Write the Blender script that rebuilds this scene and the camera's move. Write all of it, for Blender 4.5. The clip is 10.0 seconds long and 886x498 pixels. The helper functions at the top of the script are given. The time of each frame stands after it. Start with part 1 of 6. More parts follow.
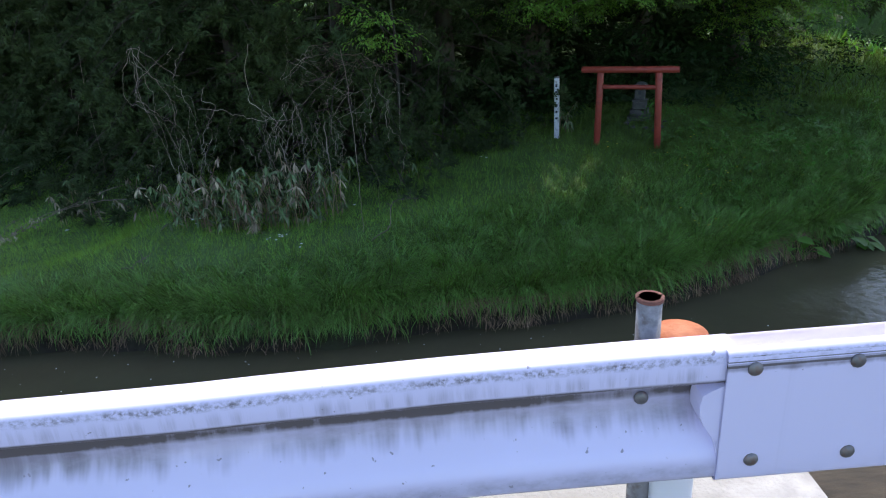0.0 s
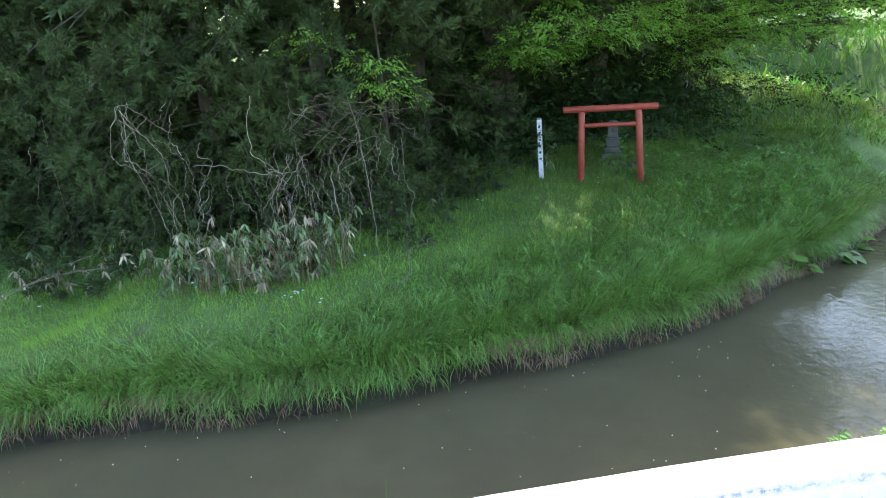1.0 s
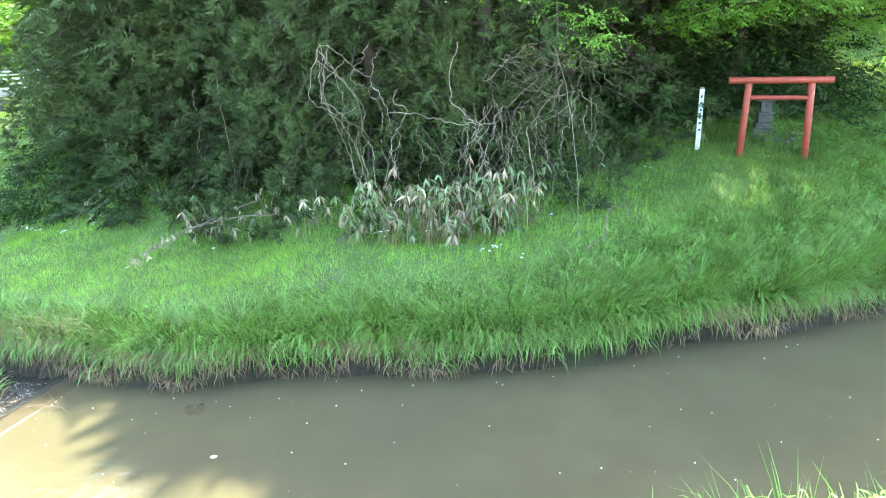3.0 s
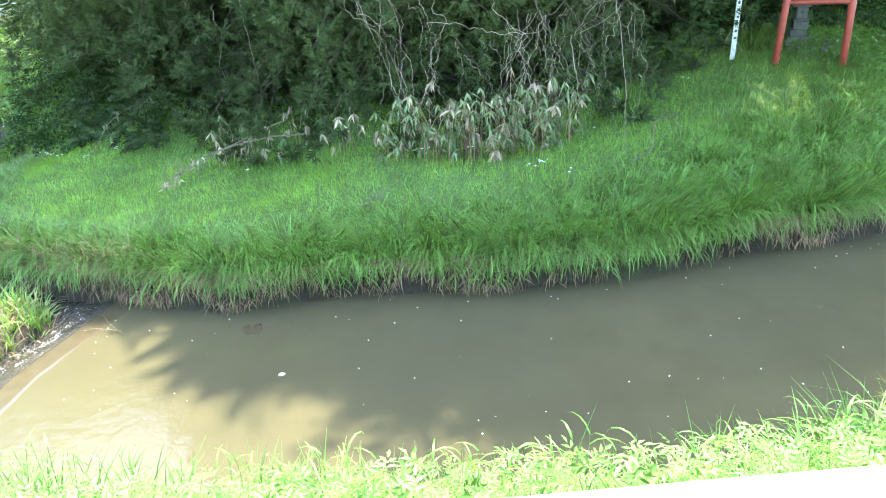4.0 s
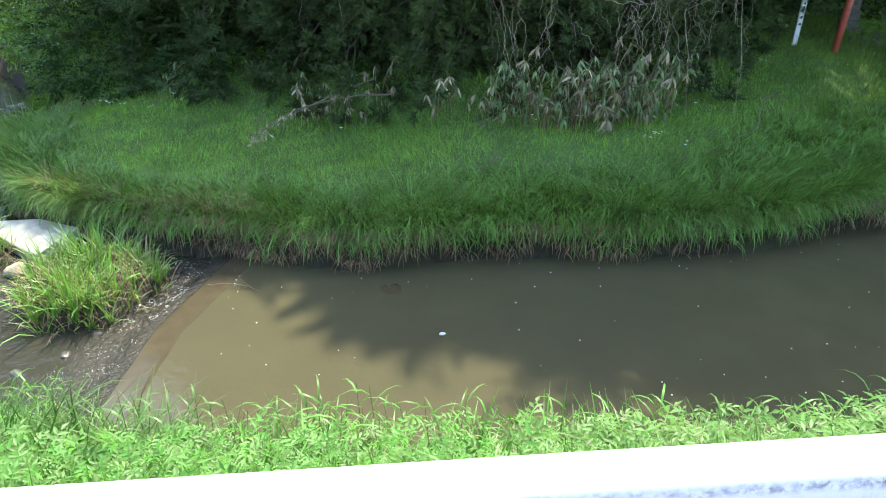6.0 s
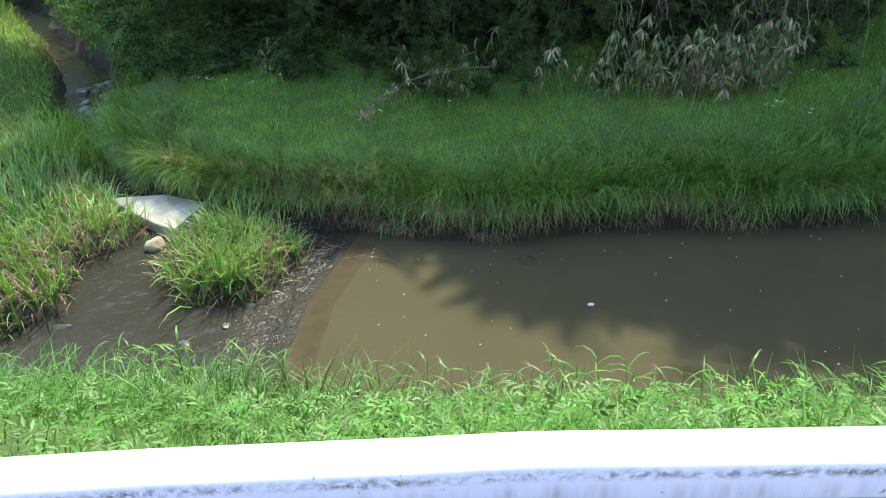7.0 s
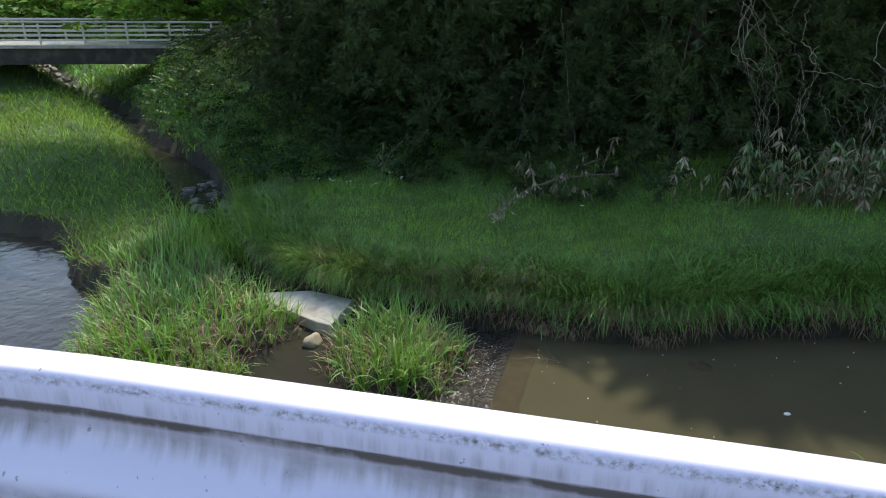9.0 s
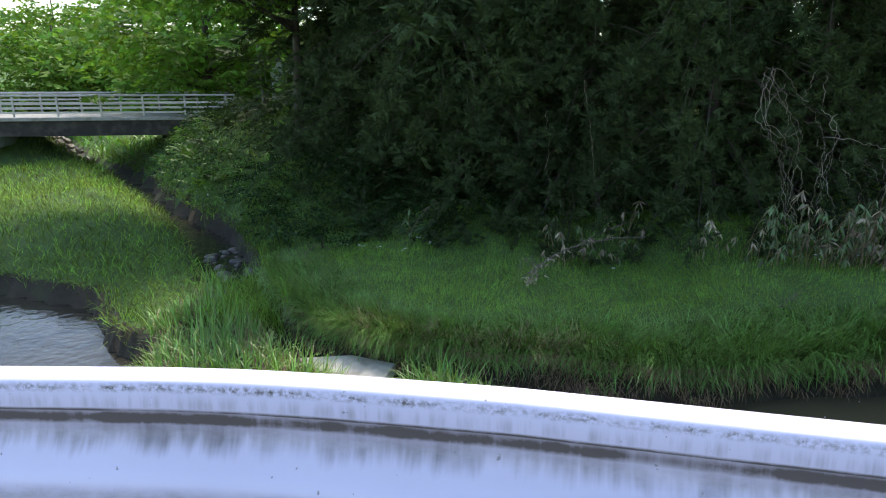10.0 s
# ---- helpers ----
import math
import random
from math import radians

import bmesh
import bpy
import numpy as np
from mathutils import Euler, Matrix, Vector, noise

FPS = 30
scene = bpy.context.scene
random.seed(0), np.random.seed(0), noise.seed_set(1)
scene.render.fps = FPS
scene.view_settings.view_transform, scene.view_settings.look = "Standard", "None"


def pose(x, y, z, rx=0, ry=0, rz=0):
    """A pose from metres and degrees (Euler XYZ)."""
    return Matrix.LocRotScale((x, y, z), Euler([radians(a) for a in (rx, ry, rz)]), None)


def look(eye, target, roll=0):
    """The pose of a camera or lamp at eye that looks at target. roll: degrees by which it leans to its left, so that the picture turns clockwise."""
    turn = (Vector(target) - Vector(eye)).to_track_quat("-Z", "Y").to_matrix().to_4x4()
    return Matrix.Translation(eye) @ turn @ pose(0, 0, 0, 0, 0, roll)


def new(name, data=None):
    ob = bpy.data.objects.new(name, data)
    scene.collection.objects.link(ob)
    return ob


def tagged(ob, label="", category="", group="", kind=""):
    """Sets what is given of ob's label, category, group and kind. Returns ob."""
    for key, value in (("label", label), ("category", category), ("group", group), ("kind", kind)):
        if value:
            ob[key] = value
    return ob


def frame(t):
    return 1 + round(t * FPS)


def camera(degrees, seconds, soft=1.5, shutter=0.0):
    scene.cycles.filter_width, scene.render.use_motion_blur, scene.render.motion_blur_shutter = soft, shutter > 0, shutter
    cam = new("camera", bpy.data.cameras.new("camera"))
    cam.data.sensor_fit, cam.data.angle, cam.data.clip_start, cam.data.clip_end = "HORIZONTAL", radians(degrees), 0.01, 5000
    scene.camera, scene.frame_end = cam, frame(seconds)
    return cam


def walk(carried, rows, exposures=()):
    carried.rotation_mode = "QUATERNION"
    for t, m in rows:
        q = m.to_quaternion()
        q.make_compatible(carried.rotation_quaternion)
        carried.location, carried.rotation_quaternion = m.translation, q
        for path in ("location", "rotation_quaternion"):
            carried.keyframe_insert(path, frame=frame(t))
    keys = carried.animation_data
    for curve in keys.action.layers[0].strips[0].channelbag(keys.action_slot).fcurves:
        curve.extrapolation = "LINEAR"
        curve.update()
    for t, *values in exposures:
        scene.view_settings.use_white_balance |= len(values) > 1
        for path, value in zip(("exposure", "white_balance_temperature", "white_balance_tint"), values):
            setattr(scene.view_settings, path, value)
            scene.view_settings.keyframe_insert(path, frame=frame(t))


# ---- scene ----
cam = camera(66.6, 10.0, soft=1.1)
PATH = [
    (0, (-0.007, -0.676, 3.675), (-0.001, 1.178, 2.925), -3.6),
    (0.5, (-1.067, -0.475, 3.644), (-0.907, 1.422, 3.031), -4.6),
    (1, (-2.106, -0.232, 3.566), (-1.833, 1.649, 2.944), -5.1),
    (1.5, (-3.154, -0.029, 3.47), (-2.845, 1.84, 2.828), -3.6),
    (2, (-4.1, 0.143, 3.396), (-3.838, 2.016, 2.745), -3.2),
    (2.2, (-4.413, 0.204, 3.363), (-4.173, 2.076, 2.699), -3.7),
    (3.3, (-5.864, 0.524, 3.169), (-5.644, 2.396, 2.501), -1.9),
    (3.5, (-6.057, 0.592, 3.17), (-5.835, 2.43, 2.415), -1.6),
    (4, (-6.509, 0.656, 3.063), (-6.289, 2.442, 2.189), -3.4),
    (4.5, (-7.112, 0.789, 3.054), (-6.892, 2.539, 2.112), -3.5),
    (5, (-7.892, 0.888, 2.974), (-7.6, 2.635, 2.046), -1.3),
    (5.5, (-8.752, 1.032, 2.962), (-8.302, 2.753, 2.048), 1.9),
    (6, (-9.558, 1.167, 2.865), (-9.181, 2.895, 1.931), 1.1),
    (6.2, (-9.862, 1.226, 2.849), (-9.519, 2.956, 1.906), 0.4),
    (7.3, (-11.824, 1.518, 2.817), (-11.541, 3.219, 1.804), -0.7),
    (7.5, (-12.172, 1.588, 2.783), (-11.908, 3.29, 1.767), -0.9),
    (8, (-12.92, 1.699, 2.759), (-12.662, 3.423, 1.78), -0.6),
    (8.5, (-13.399, 1.791, 2.737), (-13.133, 3.603, 1.933), -0.1),
    (9, (-13.673, 1.844, 2.731), (-13.383, 3.689, 2.015), 0.5),
    (9.5, (-14.049, 1.851, 2.728), (-13.739, 3.711, 2.063), -0.4),
    (10, (-14.578, 1.803, 2.739), (-14.254, 3.704, 2.209), 0.2),
]
walk(cam, [(t, look(eye, target, roll)) for t, eye, target, roll in PATH],
     [(0.0, 1.35, 6400, 15), (0.5, 1.8, 6600, 13), (1.0, 2.85, 6900, 11), (1.5, 3.55, 7100, 9), (2.0, 3.95, 7200, 8), (3.5, 4.05, 7200, 5), (4.5, 3.28, 7100, 5), (5.0, 2.9, 7200, 5), (5.5, 2.6, 7200, 5), (6.0, 2.4, 7100, 5), (7.5, 1.62, 7000, 7), (8.0, 1.3, 6800, 8), (8.5, 1.12, 6800, 9), (9.0, 1.12, 6900, 9), (9.5, 1.3, 6800, 10), (10.0, 1.4, 6800, 10)])

# ---------------------------------------------------------------- light
SUN_TO = Vector((0.22, 0.58, 1.0)).normalized()
world = bpy.data.worlds.new("sky")
scene.world = world
world.use_nodes = True
_wn, _wl = world.node_tree.nodes, world.node_tree.links
_sky = _wn.new("ShaderNodeTexSky")
_sky.sky_type, _sky.sun_disc = "NISHITA", False
_sky.sun_elevation = math.asin(SUN_TO.z)
_sky.sun_rotation = math.atan2(SUN_TO.x, SUN_TO.y)
_wl.new(_sky.outputs[0], _wn["Background"].inputs[0])
_wn["Background"].inputs[1].default_value = 0.15
sun = new("sun", bpy.data.lights.new("sun", "SUN"))
sun.data.energy, sun.data.angle, sun.data.color = 2.1, radians(1.0), (1.0, 0.95, 0.86)
sun.matrix_world = look(SUN_TO * 60, (0, 0, 0))

# ---------------------------------------------------------------- materials


def mat(name, base, rough=0.7, metal=0.0, var=0.25, grain=8.0, bump=0.0, bump_scale=40.0, translucent=0.0,
        island=0.0, tint=None, stain=None, stain_scale=3.0, stain_amount=0.5, spec=0.5, coords="Object"):
    """A procedural surface: base colour varied at two scales, random per island, a stain colour in noise patches, fine relief."""
    m = bpy.data.materials.new(name)
    m.use_nodes = True
    n, l = m.node_tree.nodes, m.node_tree.links
    b = n["Principled BSDF"]
    b.inputs["Roughness"].default_value, b.inputs["Metallic"].default_value = rough, metal
    b.inputs["Specular IOR Level"].default_value = spec
    co = n.new("ShaderNodeTexCoord").outputs[coords]

    def tex(scale, detail=4.0):
        t = n.new("ShaderNodeTexNoise")
        t.inputs["Scale"].default_value, t.inputs["Detail"].default_value = scale, detail
        l.new(co, t.inputs["Vector"])
        return t.outputs["Fac"]

    def ramp(src, lo, hi):
        r = n.new("ShaderNodeMapRange")
        r.inputs["From Min"].default_value, r.inputs["From Max"].default_value = lo, hi
        l.new(src, r.inputs["Value"])
        return r.outputs["Result"]

    def mix(fac, a, c, kind="MIX"):
        x = n.new("ShaderNodeMix")
        x.data_type, x.blend_type = "RGBA", kind
        for k, v in ((0, fac), (6, a), (7, c)):
            if hasattr(v, "is_linked"):
                l.new(v, x.inputs[k])
            else:
                x.inputs[k].default_value = v
        return x.outputs[2]

    c4 = lambda c: (*c, 1.0)
    col = mix(ramp(tex(grain), 0.3, 0.7), c4([v * (1 - var) for v in base]), c4([min(1, v * (1 + var)) for v in base]))
    col = mix(ramp(tex(grain * 0.13), 0.35, 0.65), col, c4(tint or [v * (1 - var) for v in base]))
    if stain:
        f = n.new("ShaderNodeMath")
        f.operation = "MULTIPLY"
        l.new(ramp(tex(stain_scale, 7.0), 0.5, 0.66), f.inputs[0])
        f.inputs[1].default_value = stain_amount
        col = mix(f.outputs[0], col, c4(stain))
    if island:
        g = n.new("ShaderNodeNewGeometry").outputs["Random Per Island"]
        hs = n.new("ShaderNodeHueSaturation")
        v = n.new("ShaderNodeMapRange")
        v.inputs["To Min"].default_value, v.inputs["To Max"].default_value = 1 - island, 1 + island
        l.new(g, v.inputs["Value"])
        l.new(v.outputs[0], hs.inputs["Value"])
        h = n.new("ShaderNodeMapRange")
        h.inputs["To Min"].default_value, h.inputs["To Max"].default_value = 0.5 - 0.03 * island * 2, 0.5 + 0.02 * island * 2
        l.new(g, h.inputs["Value"])
        l.new(h.outputs[0], hs.inputs["Hue"])
        l.new(col, hs.inputs["Color"])
        col = hs.outputs["Color"]
    l.new(col, b.inputs["Base Color"])
    if bump:
        bp = n.new("ShaderNodeBump")
        bp.inputs["Strength"].default_value, bp.inputs["Distance"].default_value = bump, 0.02
        l.new(tex(bump_scale, 6.0), bp.inputs["Height"])
        l.new(bp.outputs[0], b.inputs["Normal"])
    if translucent:
        t = n.new("ShaderNodeBsdfTranslucent")
        l.new(mix(1.0, col, (1.0, 1.0, 0.55, 1.0), "MULTIPLY"), t.inputs["Color"])
        x = n.new("ShaderNodeMixShader")
        x.inputs[0].default_value = translucent
        l.new(b.outputs[0], x.inputs[1])
        l.new(t.outputs[0], x.inputs[2])
        l.new(x.outputs[0], n["Material Output"].inputs["Surface"])
    return m


M_GRASS = mat("grass_long", (0.168, 0.295, 0.072), 0.42, var=0.3, grain=1.6, spec=0.35, translucent=0.25, island=0.65, tint=(0.165, 0.30, 0.06))
M_LAWN = mat("grass_fine", (0.255, 0.43, 0.075), 0.8, var=0.3, grain=1.1, spec=0.08, translucent=0.35, island=0.6, tint=(0.205, 0.37, 0.065))
# weeds in a colour darkened to stand in for shade
M_WEED_SHADE = mat("bank_weeds_shade", (0.13, 0.215, 0.045), 0.75, var=0.4, grain=1.3, spec=0.1, translucent=0.25, island=0.6, tint=(0.12, 0.185, 0.04))
M_NEAR = mat("grass_sunny", (0.125, 0.32, 0.05), 0.45, var=0.3, grain=2.0, translucent=0.4, island=0.3, tint=(0.09, 0.2, 0.04))
M_REED = mat("reed_leaf", (0.24, 0.42, 0.10), 0.42, var=0.3, grain=3.0, translucent=0.3, island=0.4, tint=(0.16, 0.31, 0.08))
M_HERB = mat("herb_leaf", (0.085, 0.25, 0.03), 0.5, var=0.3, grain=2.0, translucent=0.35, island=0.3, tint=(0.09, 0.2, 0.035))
M_STRAW = mat("dry_straw", (0.37, 0.245, 0.155), 0.8, var=0.3, grain=2.0, island=0.5, tint=(0.23, 0.145, 0.085))
M_CEDAR = mat("cedar_leaf", (0.047, 0.076, 0.029), 0.6, var=0.5, grain=3.2, spec=0.15, translucent=0.08, island=0.35, tint=(0.064, 0.096, 0.032))
M_BROAD = mat("broad_leaf", (0.12, 0.26, 0.04), 0.6, spec=0.2, var=0.3, grain=0.9, translucent=0.38, island=0.35, tint=(0.15, 0.27, 0.04))
M_SHRUB = mat("shrub_leaf", (0.03, 0.068, 0.018), 0.6, spec=0.15, var=0.3, grain=1.5, translucent=0.25, island=0.35)
M_SASA = mat("bamboo_grass_leaf", (0.165, 0.24, 0.105), 0.5, var=0.3, grain=6.0, translucent=0.15, island=0.5, stain=(0.42, 0.37, 0.27), stain_scale=9.0, stain_amount=0.35, spec=0.25)
M_SASA_DRY = mat("bamboo_grass_withered", (0.42, 0.34, 0.22), 0.75, var=0.3, grain=8.0, island=0.4)
M_FERN = mat("fern_leaf", (0.11, 0.24, 0.035), 0.5, var=0.25, grain=3.0, translucent=0.35, island=0.25)
M_BARK = mat("cedar_bark", (0.075, 0.055, 0.042), 0.9, var=0.4, grain=14.0, bump=0.8, bump_scale=25.0, stain=(0.10, 0.12, 0.08))
M_VINE = mat("dry_vine", (0.34, 0.28, 0.22), 0.85, var=0.5, grain=5.0, tint=(0.16, 0.115, 0.085))
M_TURF = mat("mossy_turf", (0.085, 0.155, 0.036), 0.95, var=0.5, grain=18.0, bump=1.0, bump_scale=60.0, tint=(0.065, 0.11, 0.028))
M_SOIL = mat("bank_soil", (0.036, 0.028, 0.018), 0.9, var=0.4, grain=9.0, bump=1.0, bump_scale=14.0, tint=(0.045, 0.036, 0.024), stain=(0.05, 0.06, 0.02), stain_scale=1.2, stain_amount=0.6)
M_RED = mat("vermilion_paint", (0.36, 0.055, 0.035), 0.5, var=0.15, grain=9.0, bump=0.1, stain=(0.22, 0.035, 0.025), stain_scale=7.0, stain_amount=0.6)
M_WHITE = mat("weathered_white_paint", (0.72, 0.72, 0.72), 0.45, var=0.06, grain=5.0, stain=(0.36, 0.34, 0.32), stain_scale=6.0, stain_amount=0.45)
M_POLE = mat("white_post_paint", (0.72, 0.74, 0.76), 0.6, var=0.08, grain=9.0, stain=(0.25, 0.25, 0.23), stain_scale=14.0, stain_amount=0.7)
M_DARK = mat("faded_black_lettering_niche_shade", (0.05, 0.055, 0.06), 0.7, var=0.2)
M_STEEL = mat("galvanized_steel", (0.30, 0.29, 0.285), 0.6, metal=0.45, var=0.35, grain=55.0, bump=0.15, bump_scale=120.0, stain=(0.13, 0.10, 0.085), stain_scale=32.0, stain_amount=0.8, tint=(0.22, 0.21, 0.205))
M_BOLT = mat("bolt_steel", (0.25, 0.24, 0.23), 0.5, metal=0.7, var=0.25, grain=60.0, stain=(0.2, 0.1, 0.06), stain_scale=60.0, stain_amount=0.6)
M_RUSTDARK = mat("brown_rust", (0.17, 0.07, 0.05), 0.85, var=0.3, grain=30.0, bump=0.3, bump_scale=120.0)
M_ROAD = mat("asphalt", (0.075, 0.075, 0.075), 0.9, var=0.45, grain=60.0, bump=0.7, bump_scale=150.0, tint=(0.10, 0.097, 0.093))
M_CONC = mat("concrete", (0.36, 0.35, 0.33), 0.9, var=0.2, grain=14.0, bump=0.4, bump_scale=60.0, tint=(0.30, 0.29, 0.26), stain=(0.16, 0.15, 0.12), stain_scale=3.0)
M_SLAB = mat("wet_concrete", (0.50, 0.47, 0.40), 0.5, var=0.2, grain=8.0, bump=0.2, bump_scale=30.0, stain=(0.26, 0.22, 0.15), stain_scale=2.5)
M_STONE = mat("old_stone", (0.10, 0.093, 0.09), 0.9, var=0.3, grain=14.0, bump=0.6, bump_scale=40.0, stain=(0.12, 0.13, 0.09), stain_scale=6.0)
M_ROCK = mat("stream_rock", (0.075, 0.068, 0.06), 0.35, var=0.35, grain=9.0, bump=0.6, bump_scale=25.0)
M_GIRDER = mat("dark_girder", (0.035, 0.03, 0.028), 0.7, var=0.5, grain=4.0, stain=(0.09, 0.07, 0.06), stain_scale=2.0)
M_ALU = mat("aluminium_rail", (0.40, 0.40, 0.39), 0.35, metal=0.5, var=0.1, grain=4.0)
M_WALL = mat("pale_wall", (0.55, 0.58, 0.60), 0.8, var=0.08, grain=3.0)
M_TWIG = mat("grey_twig", (0.22, 0.17, 0.13), 0.9, var=0.3, grain=10.0)
M_FLW = mat("white_petal", (0.8, 0.82, 0.88), 0.6, var=0.05, translucent=0.3)
M_FLY = mat("yellow_petal", (0.75, 0.55, 0.03), 0.5, var=0.1, translucent=0.2)
M_FOAM_GLINT = mat("foam_and_glint_fleck", (0.75, 0.74, 0.7), 0.6, var=0.08)


def water_mat(name, base, tint, ripple, scale, rough=0.04):
    """Turbid water: silty body colour under a clear, faintly rippled surface."""
    m = mat(name, base, rough, var=0.1, grain=0.9, tint=tint, spec=0.5)
    n, l = m.node_tree.nodes, m.node_tree.links
    b = n["Principled BSDF"]
    b.inputs["IOR"].default_value = 1.33
    co = n.new("ShaderNodeTexCoord").outputs["Object"]
    t = n.new("ShaderNodeTexNoise")
    t.inputs["Scale"].default_value, t.inputs["Detail"].default_value = scale, 3.0
    l.new(co, t.inputs["Vector"])
    bp = n.new("ShaderNodeBump")
    bp.inputs["Strength"].default_value, bp.inputs["Distance"].default_value = ripple, 0.05
    l.new(t.outputs["Fac"], bp.inputs["Height"])
    l.new(bp.outputs[0], b.inputs["Normal"])
    return m


M_WATER = water_mat("silty_pool_water", (0.085, 0.075, 0.042), (0.07, 0.066, 0.04), 0.16, 5.0)
M_STREAM = water_mat("shallow_stream_water", (0.032, 0.031, 0.026), (0.045, 0.040, 0.028), 0.45, 4.0)
M_RIFFLE = water_mat("broken_weir_water", (0.045, 0.04, 0.03), (0.035, 0.032, 0.025), 1.0, 16.0, 0.12)

# ---------------------------------------------------------------- mesh tools


class Geo:
    """Collects vertices and faces of one mesh."""

    def __init__(self):
        self.v, self.f, self.n = [], {3: [], 4: []}, 0

    def add(self, verts, faces):
        verts, faces = np.asarray(verts, float), np.asarray(faces, int)
        self.v.append(verts)
        self.f[faces.shape[1]].append(faces + self.n)
        self.n += len(verts)
        return self

    def stamp(self, template, mats):
        """One copy of the template (verts, quads) for each 4x4 matrix."""
        tv, tf = template
        mats = np.asarray(mats, float)
        out = np.einsum("kij,nj->kni", mats[:, :3, :3], tv) + mats[:, None, :3, 3]
        k, n = len(mats), len(tv)
        faces = (tf[None] + (np.arange(k) * n)[:, None, None]).reshape(-1, tf.shape[1])
        return self.add(out.reshape(-1, 3), faces)

    def mesh(self, name, material, smooth=False):
        me = bpy.data.meshes.new(name)
        v = np.concatenate(self.v)
        me.vertices.add(len(v))
        me.vertices.foreach_set("co", v.ravel())
        quads = np.concatenate(self.f[4]) if self.f[4] else np.zeros((0, 4), int)
        tris = np.concatenate(self.f[3]) if self.f[3] else np.zeros((0, 3), int)
        me.loops.add(quads.size + tris.size)
        me.loops.foreach_set("vertex_index", np.concatenate([quads.ravel(), tris.ravel()]).astype(np.int32))
        me.polygons.add(len(quads) + len(tris))
        starts = np.concatenate([np.arange(len(quads)) * 4, quads.size + np.arange(len(tris)) * 3])
        me.polygons.foreach_set("loop_start", starts.astype(np.int32))
        me.update(calc_edges=True)
        me.validate()
        me.materials.append(material)
        if smooth:
            me.polygons.foreach_set("use_smooth", [True] * len(me.polygons))
        return me


def part(name, geo, material, parent=None, label="", smooth=False):
    """Links a Geo or a bmesh as one mesh object under a thing or a part."""
    if isinstance(geo, Geo):
        me = geo.mesh(name, material, smooth)
    else:
        me = bpy.data.meshes.new(name)
        geo.to_mesh(me)
        geo.free()
        me.materials.append(material)
        if smooth:
            me.polygons.foreach_set("use_smooth", [True] * len(me.polygons))
    ob = new(name, me)
    if parent:
        ob.parent = parent
        ob.matrix_parent_inverse = parent.matrix_basis.inverted()
    if label:
        tagged(ob, label)
    return ob


def thing(name, place, label, category, group="", kind=""):
    """An Empty at a thing's base."""
    ob = new(name)
    ob.empty_display_size = 0.1
    ob.matrix_basis = Matrix.Translation(place)
    return tagged(ob, label, category, group, kind)


def box(size, at=(0, 0, 0), bevel=0.0, turn=None):
    """A bevelled box as a bmesh."""
    bm = bmesh.new()
    bmesh.ops.create_cube(bm, size=1.0)
    bmesh.ops.scale(bm, vec=size, verts=bm.verts)
    if bevel:
        bmesh.ops.bevel(bm, geom=bm.edges[:], offset=bevel, segments=2, affect="EDGES", profile=0.5)
    m = Matrix.Translation(at) @ (turn or Matrix())
    bmesh.ops.transform(bm, matrix=m, verts=bm.verts)
    return bm


def tube(points, radii, sides=6, cap=True):
    """A round tube along points, as verts and quads."""
    p = np.asarray(points, float)
    r = np.broadcast_to(np.asarray(radii, float), (len(p),))
    d = np.gradient(p, axis=0)
    d /= np.linalg.norm(d, axis=1)[:, None] + 1e-9
    ref = np.array((0.0, 0.0, 1.0)) if abs(d[:, 2]).mean() < 0.8 else np.array((1.0, 0.0, 0.0))
    a = np.cross(d, ref)
    a /= np.linalg.norm(a, axis=1)[:, None] + 1e-9
    b = np.cross(d, a)
    ang = np.arange(sides) / sides * 2 * np.pi
    ring = p[:, None] + r[:, None, None] * (np.cos(ang)[None, :, None] * a[:, None] + np.sin(ang)[None, :, None] * b[:, None])
    v = ring.reshape(-1, 3)
    i, j = np.meshgrid(np.arange(len(p) - 1), np.arange(sides), indexing="ij")
    k = (j + 1) % sides
    f = np.stack([i * sides + j, i * sides + k, (i + 1) * sides + k, (i + 1) * sides + j], -1).reshape(-1, 4)
    if cap:
        v = np.concatenate([v, p[:1], p[-1:]])
        n = len(v)
        j = np.arange(0, sides, 2)
        f = np.concatenate([f, np.stack([np.full_like(j, n - 2), (j + 2) % sides, (j + 1) % sides, j], -1)])
        o = (len(p) - 1) * sides
        f = np.concatenate([f, np.stack([np.full_like(j, n - 1), o + j, o + (j + 1) % sides, o + (j + 2) % sides], -1)])
    return v, f


def rot_to(dirs, spin, scale, place):
    """Matrices that turn local +y to dirs, spun about it, scaled, placed."""
    d = np.asarray(dirs, float)
    d = d / (np.linalg.norm(d, axis=1)[:, None] + 1e-9)
    up = np.tile((0.0, 0.0, 1.0), (len(d), 1))
    up[np.abs(d[:, 2]) > 0.95] = (1.0, 0.0, 0.0)
    x = np.cross(d, up)
    x /= np.linalg.norm(x, axis=1)[:, None]
    z = np.cross(x, d)
    c, s = np.cos(spin)[:, None], np.sin(spin)[:, None]
    x2, z2 = x * c + z * s, z * c - x * s
    m = np.zeros((len(d), 4, 4))
    sc = np.broadcast_to(scale, (len(d),))[:, None]
    m[:, :3, 0], m[:, :3, 1], m[:, :3, 2], m[:, :3, 3] = x2 * sc, d * sc, z2 * sc, place
    m[:, 3, 3] = 1
    return m


RNG = np.random.default_rng(7)
U = lambda lo, hi, n=None: RNG.uniform(lo, hi, n)


